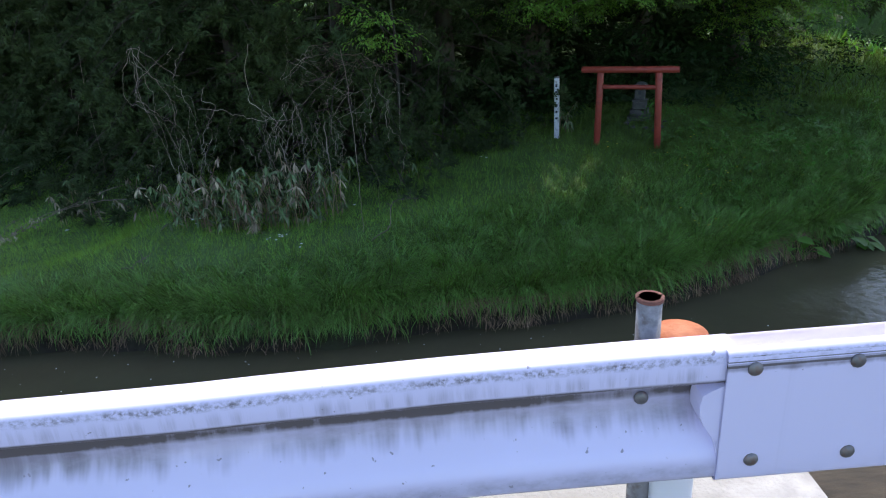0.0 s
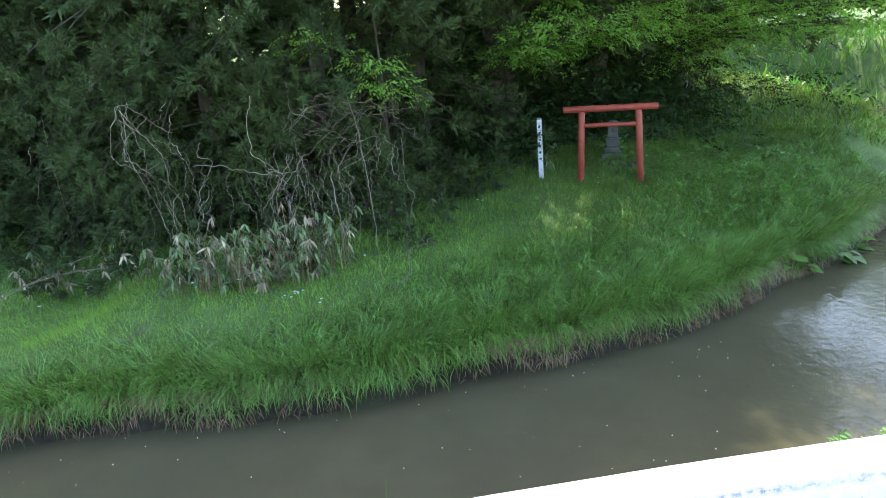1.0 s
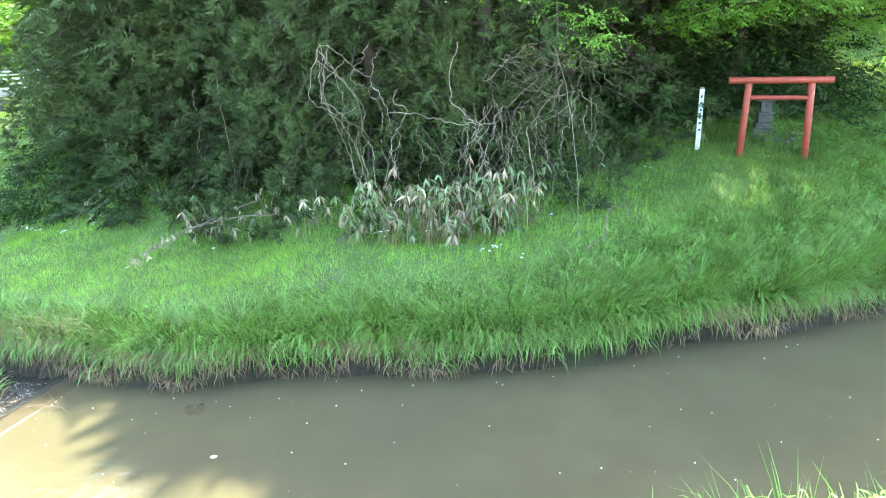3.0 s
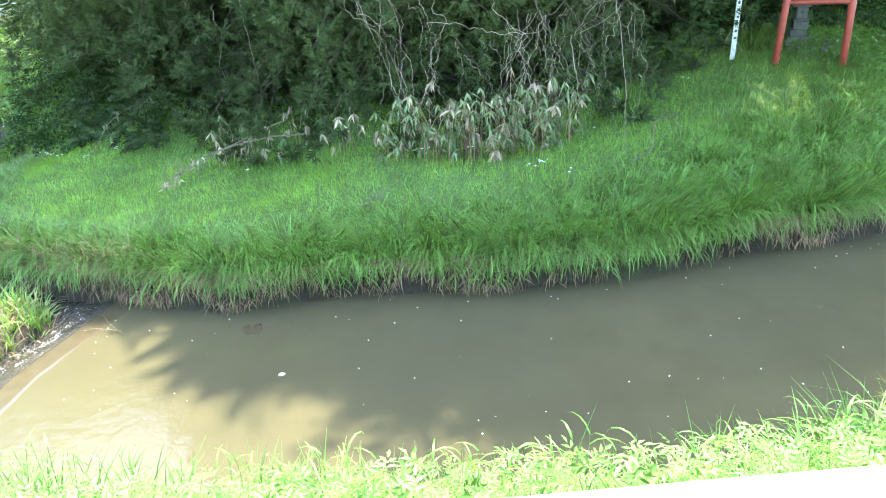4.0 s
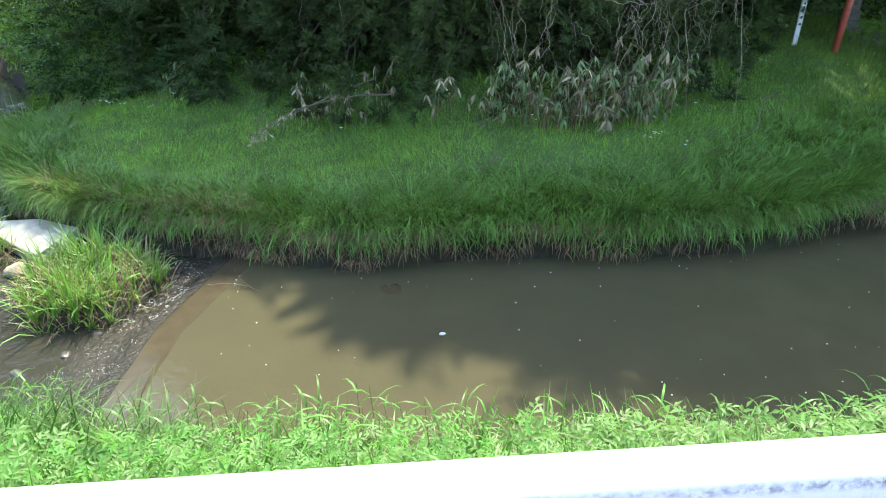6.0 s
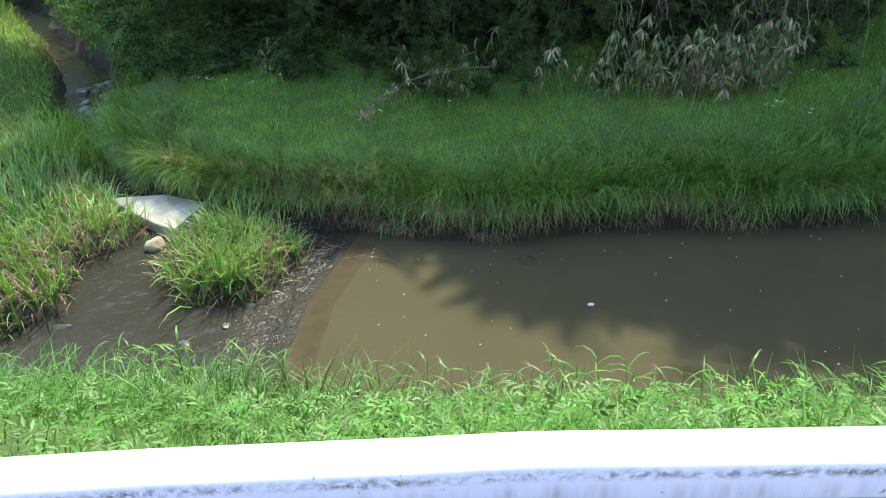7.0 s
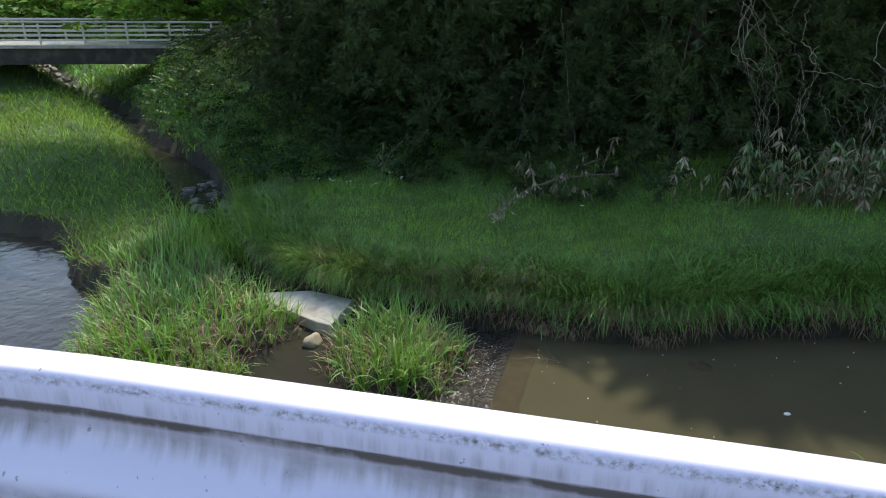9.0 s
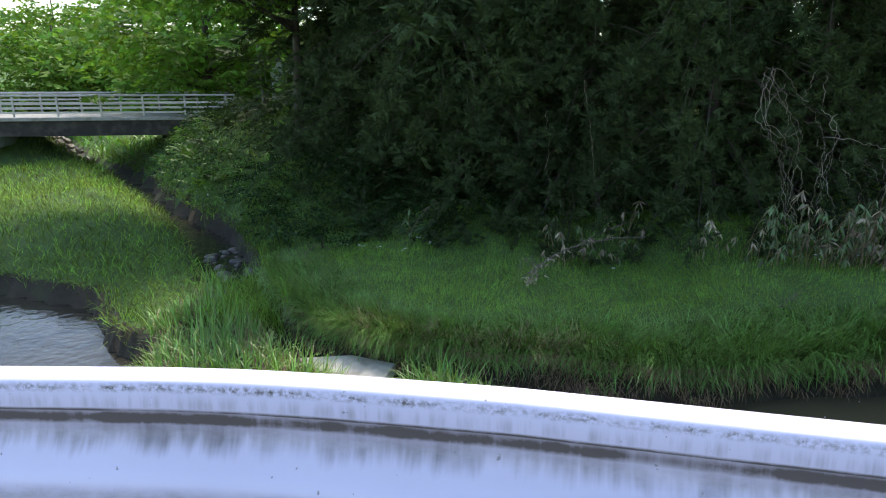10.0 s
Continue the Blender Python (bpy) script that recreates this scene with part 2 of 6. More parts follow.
def blades(base, length, width, lean, bend, segs=3, start=0.0):
    """Grass blades as ribbons that rise from base and arch over along lean (unit xy vectors)."""
    n = len(base)
    length, width, bend = (np.broadcast_to(a, (n,)) for a in (length, width, bend))
    t = np.linspace(0, 1, segs + 1)
    ang = np.broadcast_to(start, (n,))[:, None] + bend[:, None] * t[None]
    step = length[:, None] / segs
    out = np.cumsum(np.sin(ang) * step, 1) - np.sin(ang[:, :1]) * step
    up = np.cumsum(np.cos(ang) * step, 1) - np.cos(ang[:, :1]) * step
    mid = base[:, None] + np.concatenate([lean[:, None] * out[..., None], up[..., None]], 2)
    tw = U(-0.9, 0.9, n)
    side = np.stack([-lean[:, 1] * np.cos(tw) - lean[:, 0] * np.sin(tw), lean[:, 0] * np.cos(tw) - lean[:, 1] * np.sin(tw), np.zeros(n)], 1)
    w = width[:, None] * np.array([0.8, 1.0, 0.75, 0.5, 0.3][:segs] + [0.06])[None]
    v = np.stack([mid - side[:, None] * w[..., None] / 2, mid + side[:, None] * w[..., None] / 2], 2).reshape(-1, 3)
    i = np.arange(segs)
    f = np.stack([2 * i, 2 * i + 1, 2 * i + 3, 2 * i + 2], 1)
    faces = (f[None] + (np.arange(n) * 2 * (segs + 1))[:, None, None]).reshape(-1, 4)
    return v, faces


def unit(a):
    return np.stack([np.cos(a), np.sin(a)], 1)


# ---------------------------------------------------------------- plan
Z_POOL, Z_LOW = -2.54, -2.66
POOL = np.array([(-11.25, 11.75), (-10.25, 11.2), (-8.8, 10.65), (-7.0, 10.75), (-5.5, 10.5), (-4.6, 10.25), (-3.3, 10.2), (-1.9, 10.15), (-0.5, 10.5), (1.5, 10.5),
                 (4.2, 10.97), (6.4, 11.97), (7.57, 12.65), (8.6, 12.9), (10.2, 13.85), (12.6, 15.3), (15.0, 16.5), (17.4, 18.6), (19.4, 22.5), (20.2, 28), (19, 33),
                 (16.5, 37), (22.5, 36), (24, 31), (25.2, 26.5), (26, 21), (24.5, 15.5), (20.5, 11), (14, 8.2), (7, 6.3), (0, 5.2), (-3.5, 4.9), (-6.5, 5.3), (-10.5, 6.2), (-13, 7.3)])
LOWER = np.array([(-11.2, 11.7), (-12.6, 12.4), (-13.8, 13.0), (-15, 14.1), (-15.6, 15.2), (-16.2, 17.8), (-16.7, 20.4), (-17.6, 23.3), (-18, 24.6), (-19.4, 27),
                  (-21.5, 31.3), (-22.7, 35), (-25.0, 38.5), (-28.2, 44), (-34, 56), (-40, 80), (-42.5, 80), (-36, 57), (-30, 45.5), (-27, 40.8), (-25, 37), (-23.4, 33), (-20.3, 26.6), (-18.8, 22.6),
                  (-18.25, 20.4), (-17.5, 17.8), (-16.6, 15.6), (-18, 14), (-18.9, 14.8), (-20, 17.4), (-22.5, 19), (-27, 20), (-31, 16), (-28, 10.5), (-23, 8.6),
                  (-18.5, 7.8), (-15.5, 7.8), (-13, 7.2)])
ISLAND = np.array([(-13.95, 10.6), (-13.35, 9.95), (-12.45, 9.93), (-11.8, 10.95), (-12.1, 11.55), (-13.2, 11.9), (-13.9, 11.5)])
REEDS = np.array([(-17.2, 9.2), (-15.8, 9.75), (-15.2, 10.05), (-15.4, 11.5), (-14.8, 11.8), (-14.4, 12.3), (-15.2, 13.1), (-15.9, 14.3), (-16.3, 15.5),
                  (-17, 16.2), (-18, 14.8), (-17.8, 12.8), (-17.8, 10.6)])


def sdf(poly, x, y):
    """Signed distance to a closed polygon, minus inside."""
    x, y = np.asarray(x, float), np.asarray(y, float)
    best, inside = np.full(x.shape, 1e9), np.zeros(x.shape, bool)
    for (ax, ay), (bx, by) in zip(poly, np.roll(poly, -1, 0)):
        ex, ey = bx - ax, by - ay
        t = np.clip(((x - ax) * ex + (y - ay) * ey) / (ex * ex + ey * ey), 0, 1)
        best = np.minimum(best, np.hypot(x - ax - t * ex, y - ay - t * ey))
        if ay != by:
            inside ^= ((ay > y) != (by > y)) & (x < (y - ay) / (by - ay) * ex + ax)
    return np.where(inside, -best, best)


def smooth(a, b, x):
    t = np.clip((x - a) / (b - a), 0, 1)
    return t * t * (3 - 2 * t)


def waves(x, y, s=1.0):
    """Gentle unevenness, about +-1."""
    return (np.sin(1.7 * s * x + 0.6 * np.sin(1.1 * s * y)) + np.sin(2.3 * s * y + 1.3 + 0.8 * np.sin(0.9 * s * x)) + 0.6 * np.sin(4.1 * s * x + 3.3 * s * y)) / 2.6


LAND = ((-6.3, 12.3, -1.38), (-3.85, 12.7, -1.1), (-5.2, 13, -1.2), (-8.86, 14.45, -1.72), (-14.9, 19.1, -2.0), (-12.9, 14.7, -1.98), (-13.5, 17.2, -1.8), (4.3, 16.9, -0.75),
        (5.65, 16.2, -0.72), (3.27, 17.1, -0.48), (-1.5, 12.15, -1.1), (1.7, 12.8, -1.15), (7, 13.2, -1.45), (5.9, 18.6, -0.35))
LAND += ((-10.8, 20.3, -0.9), (-5.2, 16.6, -0.9), (-14.9, 22.7, -0.7), (13, 19.2, -0.55), (15.2, 24, -0.3), (15, 30, 0.1), (10.2, 16.6, -0.9), (7, 24.5, 0.5), (-3.5, 24.5, 1.2), (-14, 30, 1.4),
         (-18, 33, 0.4), (-18, 27.5, -0.8), (-19, 37, 0.1), (-18, 45, 1.0), (0, 38, 3.5), (14, 45, 4), (29, 33, 1.2), (30, 22, 0.6), (28, 13, 0.6))
LAND += ((-20, 19.5, -2.25), (-23.6, 23.6, -1.95), (-27, 30, -2.0), (-29.5, 36, -2.0), (-31, 39, -0.6), (-34, 38, 0.2), (-24, 44, -1.9), (-27, 52, -1.6), (-22.5, 50, -1.2), (-36, 60, 0.8), (-35, 25, -1.4), (-45, 35, 0.5))


def land(x, y):
    """Height of the far ground, between the levels given in the plan."""
    w, h = 0, 0
    for px, py, pz in LAND:
        k = 1 / ((x - px) ** 2 + (y - py) ** 2 + 1.0) ** 2
        w, h = w + k, h + k * pz
    return h / w


ROAD_X = (-60, -21, -18, -16, -14.6, -13.3, -12, -10.8, -9.2, -8, -6.8, -6, -5, -3.2, -2, -1, 0, 1, 2, 2.6, 60)
ROAD_Z = (-0.405, 0.925, 1.088, 1.202, 1.274, 1.258, 1.261, 1.28, 1.37, 1.438, 1.532, 1.630, 1.73, 1.89, 2.027, 2.08, 2.117, 2.12, 2.119, 2.117, 3.425)
RAIL_X = (-60, -21, -18, -17, -16, -15.4, -14.8, -14.2, -13.6, -13, -12.5, -12.04, -11.6, -11, -10.2, -9.2, -8.4, -7.6, -6.8, -5.6, -4.4, -3.2, -2.4, -1.8, -1.2, -0.6, 0, 0.6, 1.2, 1.8, 2.6, 60)
RAIL_Y = (9, 5.1, 4.264, 3.965, 3.663, 3.482, 3.309, 3.098, 2.871, 2.639, 2.434, 2.271, 2.22, 2.134, 1.97, 1.809, 1.677, 1.531, 1.364, 1.13, 0.97, 0.849, 0.747, 0.67, 0.594, 0.583, 0.599, 0.608, 0.624, 0.653, 0.697, 6)


def road_z(x):
    return sum(np.interp(np.asarray(x, float) + o, ROAD_X, ROAD_Z) for o in (-0.4, 0, 0.4)) / 3


def rail_y(x):
    return np.interp(x, RAIL_X, RAIL_Y)


FAR_X = (-31, -17.5, -13, -7, 0, 7, 14, 21)
FAR_Y = (14, 8.6, 8.3, 7.9, 8.0, 9.3, 12.3, 17.5)


def water_d(x, y):
    """Distance from the water's edge, minus in the water."""
    return np.minimum(sdf(POOL, x, y), sdf(LOWER, x, y))


def low_z(x, y):
    return Z_LOW - 0.29 * smooth(16, 23, y) * (x < -14)


def ground(x, y):
    """Height of the ground everywhere outside the road."""
    x, y = np.asarray(x, float), np.asarray(y, float)
    d = water_d(x, y)
    lower = smooth(-11.0, -12.2, x)
    wz = Z_POOL + (low_z(x, y) - Z_POOL) * lower
    ragged = 0.08 * waves(x, y, 1.8)
    far = wz + 0.04 + 0.42 * smooth(0.0, 0.13, d + ragged) + np.maximum(land(x, y) - wz - 0.46, -0.05) * smooth(0.0, 2.6, d)
    edge = y - (rail_y(x) + 0.5)
    s = np.clip(d / np.maximum(d + np.maximum(edge, 0), 0.05), 0, 1)
    near = wz + 0.15 + (road_z(x) - 0.12 - wz - 0.15) * smooth(-0.25, 1.15, s)
    side = smooth(0.0, 1.0, y - np.interp(x, FAR_X, FAR_Y))
    dry = near * (1 - side) + far * side
    bed = wz - 0.2 - 0.7 * smooth(0, 1.6, -d)
    z = np.where(d > 0, dry, bed)
    for poly, top in ((ISLAND, -2.46), (REEDS, -2.42)):
        k = sdf(poly, x, y)
        z = np.maximum(z, np.where(k < 0.2, top - 0.46 * smooth(-0.25, 0.2, k), -9))
    return z + 0.02 * waves(x, y, 2.6)

# ---------------------------------------------------------------- setting: ground, water, road


def grid(xs, ys, fn):
    x, y = np.meshgrid(xs, ys, indexing="ij")
    v = np.stack([x, y, fn(x, y)], -1).reshape(-1, 3)
    i, j = np.meshgrid(np.arange(len(xs) - 1), np.arange(len(ys) - 1), indexing="ij")
    n = len(ys)
    return Geo().add(v, np.stack([i * n + j, (i + 1) * n + j, (i + 1) * n + j + 1, i * n + j + 1], -1).reshape(-1, 4))


def steps(*spans):
    """Grid lines with a spacing of its own for each stretch."""
    return np.unique(np.round(np.concatenate([np.arange(a, b, s) for a, b, s in spans]), 4))


def whole_ground(x, y):
    z = ground(x, y)
    edge = rail_y(x) + 0.5
    under = road_z(x) - 0.16
    z = np.where(y < edge, under, z)
    far = np.maximum(smooth(85, 170, y), smooth(60, 150, np.abs(x)))
    return z * (1 - far) + np.where(y < edge, -2.0, 9.0) * far


gx = steps((-2000, -150, 500), (-150, -54, 10), (-54, -23, 0.8), (-23, 14, 0.22), (14, 28, 0.5), (28, 70, 4), (70, 2001, 480))
gy = steps((-1500, -100, 400), (-100, -10, 10), (-10, 0, 1), (0, 17, 0.15), (17, 28, 0.4), (28, 90, 1.6), (90, 180, 15), (180, 2001, 455))
land_sheet = part("ground", grid(gx, gy, whole_ground), M_SOIL, smooth=True)
land_sheet.data.materials.append(M_TURF)
mids = np.zeros(len(land_sheet.data.polygons) * 3)
land_sheet.data.polygons.foreach_get("center", mids)
mids = mids.reshape(-1, 3)
land_sheet.data.polygons.foreach_set("material_index", ((water_d(mids[:, 0], mids[:, 1]) > 0.32) & ~((mids[:, 0] > 0.7) & (mids[:, 0] < 4.0) & (mids[:, 1] < rail_y(mids[:, 0]) + 1.9))).astype(np.int32))
tagged(land_sheet, "damp dark earth of river banks and stream bed", "ground", kind="structure")


def sheet(poly, z, grow=0.25):
    """A water surface over a plan outline, a little under its banks; z is a height or a function."""
    bm = bmesh.new()
    d = np.roll(poly, -1, 0) - np.roll(poly, 1, 0)
    nrm = np.stack([d[:, 1], -d[:, 0]], 1)
    nrm /= np.linalg.norm(nrm, axis=1)[:, None]
    turn = np.roll(poly, -1, 0)
    if (poly[:, 0] * turn[:, 1] - poly[:, 1] * turn[:, 0]).sum() < 0:
        nrm = -nrm
    pts = poly + nrm * grow
    bm.faces.new([bm.verts.new((px, py, z(px, py) if callable(z) else z)) for px, py in pts])
    bmesh.ops.triangulate(bm, faces=bm.faces[:])
    bmesh.ops.recalc_face_normals(bm, faces=bm.faces[:])
    if bm.faces[0].normal.z < 0:
        bmesh.ops.reverse_faces(bm, faces=bm.faces[:])
    return bm


POOL_WATER = POOL.copy()
POOL_WATER[0], POOL_WATER[-1] = (-10.58, 11.6), (-12.05, 7.0)
tagged(part("water_pool", sheet(POOL_WATER, Z_POOL, 0.35), M_WATER), "still, silty olive-brown water dammed by a sill", "water", kind="structure")


lowg = grid(steps((-42, -11.2, 0.6)), steps((6, 25, 0.6), (25, 82, 2.5)), low_z)
v = lowg.v[0]
mid = v[lowg.f[4][0]].mean(1)
lowg.f[4][0] = lowg.f[4][0][sdf(LOWER, mid[:, 0], mid[:, 1]) < 0.8]
tagged(part("water_stream", lowg, M_STREAM), "shallow brown stream water below the sill", "water", kind="structure")

# sill across the pool, and the riffle below it
SILL = np.array([(-10.85, 11.75), (-11.45, 10.45), (-11.85, 9.6), (-12.45, 7.0)])
nv = np.array((0.92, -0.40))
M_SILL = mat("algae_brown_concrete", (0.078, 0.062, 0.036), 0.10, var=0.3, grain=3.0, bump=0.15, bump_scale=12.0, tint=(0.062, 0.052, 0.033))
ts, ofs = np.linspace(0, 1, 70), np.linspace(-0.12, 0.75, 16)
cx, cy = np.interp(ts, (0, 0.33, 0.66, 1), SILL[:, 0]), np.interp(ts, (0, 0.33, 0.66, 1), SILL[:, 1])
sv = np.array([[(px + nv[0] * o, py + nv[1] * o, -2.531 - 0.20 * smooth(0.0, -0.12, o) - 0.03 * smooth(0.46, 0.54, o + 0.02 * float(waves(px * 4, py * 4))) + 0.003 * float(waves(px * 3 + 5 * o, py * 3))) for o in ofs] for px, py in zip(cx, cy)])
fi, fj = np.meshgrid(np.arange(69), np.arange(15), indexing="ij")
tagged(part("sill", Geo().add(sv.reshape(-1, 3), np.stack([fi * 16 + fj, (fi + 1) * 16 + fj, (fi + 1) * 16 + fj + 1, fi * 16 + fj + 1], -1).reshape(-1, 4)), M_SILL, smooth=True), "low brown concrete sill just awash across the stream", "weir", kind="structure")
rif = Geo()
ts = np.linspace(0, 1, 90)
across = np.linspace(-0.10, 1.1, 34)
cx, cy = np.interp(ts, (0, 0.33, 0.66, 1), SILL[:, 0]), np.interp(ts, (0, 0.33, 0.66, 1), SILL[:, 1])
rv = np.array([[(px - 0.92 * a, py + 0.40 * a, -2.526 - 0.107 * smooth(0.0, 0.35, a) - 0.045 * smooth(0.5, 1.1, a) + 0.02 * random.uniform(-1, 1) * smooth(0.0, 0.2, a)) for a in across] for px, py in zip(cx, cy)])
ri, rj = np.meshgrid(np.arange(89), np.arange(33), indexing="ij")
rif.add(rv.reshape(-1, 3), np.stack([ri * 34 + rj, ri * 34 + rj + 1, (ri + 1) * 34 + rj + 1, (ri + 1) * 34 + rj], -1).reshape(-1, 4))
tagged(part("riffle", rif, M_RIFFLE, smooth=True), "broken sparkling water spilling over the sill", "water", kind="structure")

# road and its verge
rx = np.arange(-60, 60.1, 0.4)
g = Geo()
rows = [(-9.0, -0.01), (-4.0, 0.0), (0.0, 0.0), (None, 0.0), (None, -0.3)]
rv = np.array([[(px, (ry if ry is not None else rail_y(px) + 0.22 + 0.36 * smooth(-2.0, -3.0, px)), road_z(px) + dz) for ry, dz in rows] for px in rx])
ri, rj = np.meshgrid(np.arange(len(rx) - 1), np.arange(4), indexing="ij")
g.add(rv.reshape(-1, 3), np.stack([ri * 5 + rj, (ri + 1) * 5 + rj, (ri + 1) * 5 + rj + 1, ri * 5 + rj + 1], -1).reshape(-1, 4))
tagged(part("road", g, M_ROAD), "grey worn asphalt road beside the stream", "road", kind="structure")
for lo, hi in ((-1.6, 1.10),):
    kx = np.arange(lo, hi + 0.01, 0.27)
    kv = np.array([[(px, rail_y(px) + o, road_z(px) + dz) for o, dz in ((-0.02, -0.2), (-0.02, 0.03), (0.02, 0.045), (0.50, 0.045), (0.52, 0.02), (0.52, -0.5))] for px in kx])
    ri, rj = np.meshgrid(np.arange(len(kx) - 1), np.arange(5), indexing="ij")
    kg = Geo().add(kv.reshape(-1, 3), np.stack([ri * 6 + rj, (ri + 1) * 6 + rj, (ri + 1) * 6 + rj + 1, ri * 6 + rj + 1], -1).reshape(-1, 4))
    kg.add(kv[0], [[0, 1, 4, 5], [1, 2, 3, 4]]).add(kv[-1], [[5, 4, 1, 0], [4, 3, 2, 1]])
    tagged(part("kerb", kg, M_CONC), "weathered concrete footing below the guard rail", "kerb", kind="structure")

# ---------------------------------------------------------------- guard rail
RAIL_TOP = 0.775
BEAM = [(0.035, -0.006), (0.030, -0.001), (0.0, 0.0), (-0.026, -0.001), (-0.034, -0.005), (-0.0375, -0.013), (-0.040, -0.072), (-0.038, -0.080), (-0.030, -0.086), (0.020, -0.096),
        (0.028, -0.103), (0.031, -0.115), (0.031, -0.168), (0.027, -0.184), (0.012, -0.208), (-0.028, -0.262), (-0.036, -0.276), (-0.040, -0.290), (-0.040, -0.328), (-0.037, -0.341), (-0.028, -0.348), (0.0, -0.350)]
FLAT = [(0.035, -0.006), (0.030, -0.001), (-0.026, -0.001), (-0.037, -0.005), (-0.0415, -0.013), (-0.043, -0.06), (-0.043, -0.12), (-0.043, -0.20), (-0.043, -0.28),
        (-0.043, -0.335), (-0.041, -0.343), (-0.034, -0.349), (0.0, -0.350)]


def rail_mat():
    """White enamel; grime gathers under the upper fold and runs down, with painted shade."""
    m = mat("guard_rail_enamel", (0.74, 0.70, 0.88), 0.36, var=0.04, grain=3.0, tint=(0.70, 0.665, 0.85))
    n, l = m.node_tree.nodes, m.node_tree.links
    b = n["Principled BSDF"]
    base = b.inputs["Base Color"].links[0].from_socket
    uv = n.new("ShaderNodeUVMap").outputs[0]
    sep = n.new("ShaderNodeSeparateXYZ")
    l.new(uv, sep.inputs[0])

    def math_(op, a, c=None):
        x = n.new("ShaderNodeMath")
        x.operation = op
        for k, q in enumerate((a, c)):
            if q is None:
                continue
            if hasattr(q, "is_linked"):
                l.new(q, x.inputs[k])
            else:
                x.inputs[k].default_value = q
        return x.outputs[0]

    def noise_(sx_, sy_, scale, detail=6.0):
        mp = n.new("ShaderNodeMapping")
        mp.inputs["Scale"].default_value = (sx_, sy_, 1)
        l.new(uv, mp.inputs[0])
        t = n.new("ShaderNodeTexNoise")
        t.inputs["Scale"].default_value, t.inputs["Detail"].default_value, t.inputs["Roughness"].default_value = scale, detail, 0.65
        l.new(mp.outputs[0], t.inputs["Vector"])
        return t.outputs["Fac"]

    def band(centre, half):
        d = math_("ABSOLUTE", math_("SUBTRACT", sep.outputs[1], centre))
        r = n.new("ShaderNodeMapRange")
        r.interpolation_type = "SMOOTHSTEP"
        r.inputs["From Min"].default_value, r.inputs["From Max"].default_value = half, 0.0
        l.new(d, r.inputs["Value"])
        return r.outputs[0]

    def thresh(src, lo, hi):
        r = n.new("ShaderNodeMapRange")
        r.inputs["From Min"].default_value, r.inputs["From Max"].default_value = lo, hi
        l.new(src, r.inputs["Value"])
        return r.outputs[0]

    streak = noise_(3.0, 0.25, 9.0)
    blot = noise_(1.0, 1.6, 14.0)
    fine = noise_(1.0, 1.0, 70.0, 8.0)
    wide = noise_(1.0, 2.0, 2.2)
    soft = noise_(3.2, 0.5, 5.0, 3.0)
    # the dark crease under the fold, nearly unbroken: grime and painted shade
    dirt_shade = math_("MULTIPLY", math_("ADD", math_("MULTIPLY", band(0.138, 0.030), 1.8), math_("MULTIPLY", band(0.081, 0.012), 1.6)), math_("ADD", math_("MULTIPLY", thresh(streak, 0.30, 0.55), 0.35), 0.62))
    dirt_shade = math_("MULTIPLY", dirt_shade, math_("ADD", math_("MULTIPLY", thresh(wide, 0.36, 0.56), 0.55), 0.45))
    # the grey veil that has run down from it, in soft uneven tongues, plus an even grey for the valley's shade
    low = n.new("ShaderNodeMapRange")
    low.interpolation_type = "SMOOTHSTEP"
    low.inputs["From Min"].default_value, low.inputs["From Max"].default_value = 0.225, 0.175
    l.new(math_("SUBTRACT", sep.outputs[1], math_("MULTIPLY", math_("SUBTRACT", soft, 0.5), 0.11)), low.inputs["Value"])
    veil = math_("MULTIPLY", low.outputs[0], math_("GREATER_THAN", sep.outputs[1], 0.1))
    veil = math_("MULTIPLY", veil, math_("ADD", math_("ADD", math_("MULTIPLY", thresh(streak, 0.22, 0.72), 0.30), 0.16), math_("MULTIPLY", thresh(soft, 0.25, 0.65), 0.32)))
    dirt_shade = math_("MAXIMUM", dirt_shade, math_("MULTIPLY", veil, math_("ADD", math_("MULTIPLY", thresh(wide, 0.34, 0.56), 0.7), 0.35)))
    dirt_shade = math_("MAXIMUM", dirt_shade, math_("MULTIPLY", math_("MULTIPLY", band(0.021, 0.017), thresh(blot, 0.30, 0.66)), thresh(fine, 0.42, 0.58)))
    dirt_shade = math_("MAXIMUM", dirt_shade, math_("MULTIPLY", math_("MULTIPLY", band(0.06, 0.035), thresh(streak, 0.46, 0.75)), 0.55))
    # lower strip and its edge: blotchy dirt over even darkening that stands for shade
    dirt_shade = math_("MAXIMUM", dirt_shade, math_("MULTIPLY", math_("MULTIPLY", band(0.318, 0.040), math_("ADD", math_("MULTIPLY", thresh(blot, 0.40, 0.68), 0.7), 0.45)), 0.42))
    dirt_shade = math_("MAXIMUM", dirt_shade, math_("MULTIPLY", band(0.346, 0.012), math_("ADD", math_("MULTIPLY", thresh(blot, 0.35, 0.5), 0.5), 0.45)))
    dirt_shade = math_("MAXIMUM", dirt_shade, math_("MULTIPLY", thresh(noise_(1.0, 1.0, 42.0, 2.0), 0.69, 0.73), 0.6))
    x = n.new("ShaderNodeMix")
    x.data_type = "RGBA"
    l.new(math_("MINIMUM", dirt_shade, 0.92), x.inputs[0])
    l.new(base, x.inputs[6])
    x.inputs[7].default_value = (0.080, 0.064, 0.050, 1)
    l.new(x.outputs[2], b.inputs["Base Color"])
    return m


M_RAIL = rail_mat()


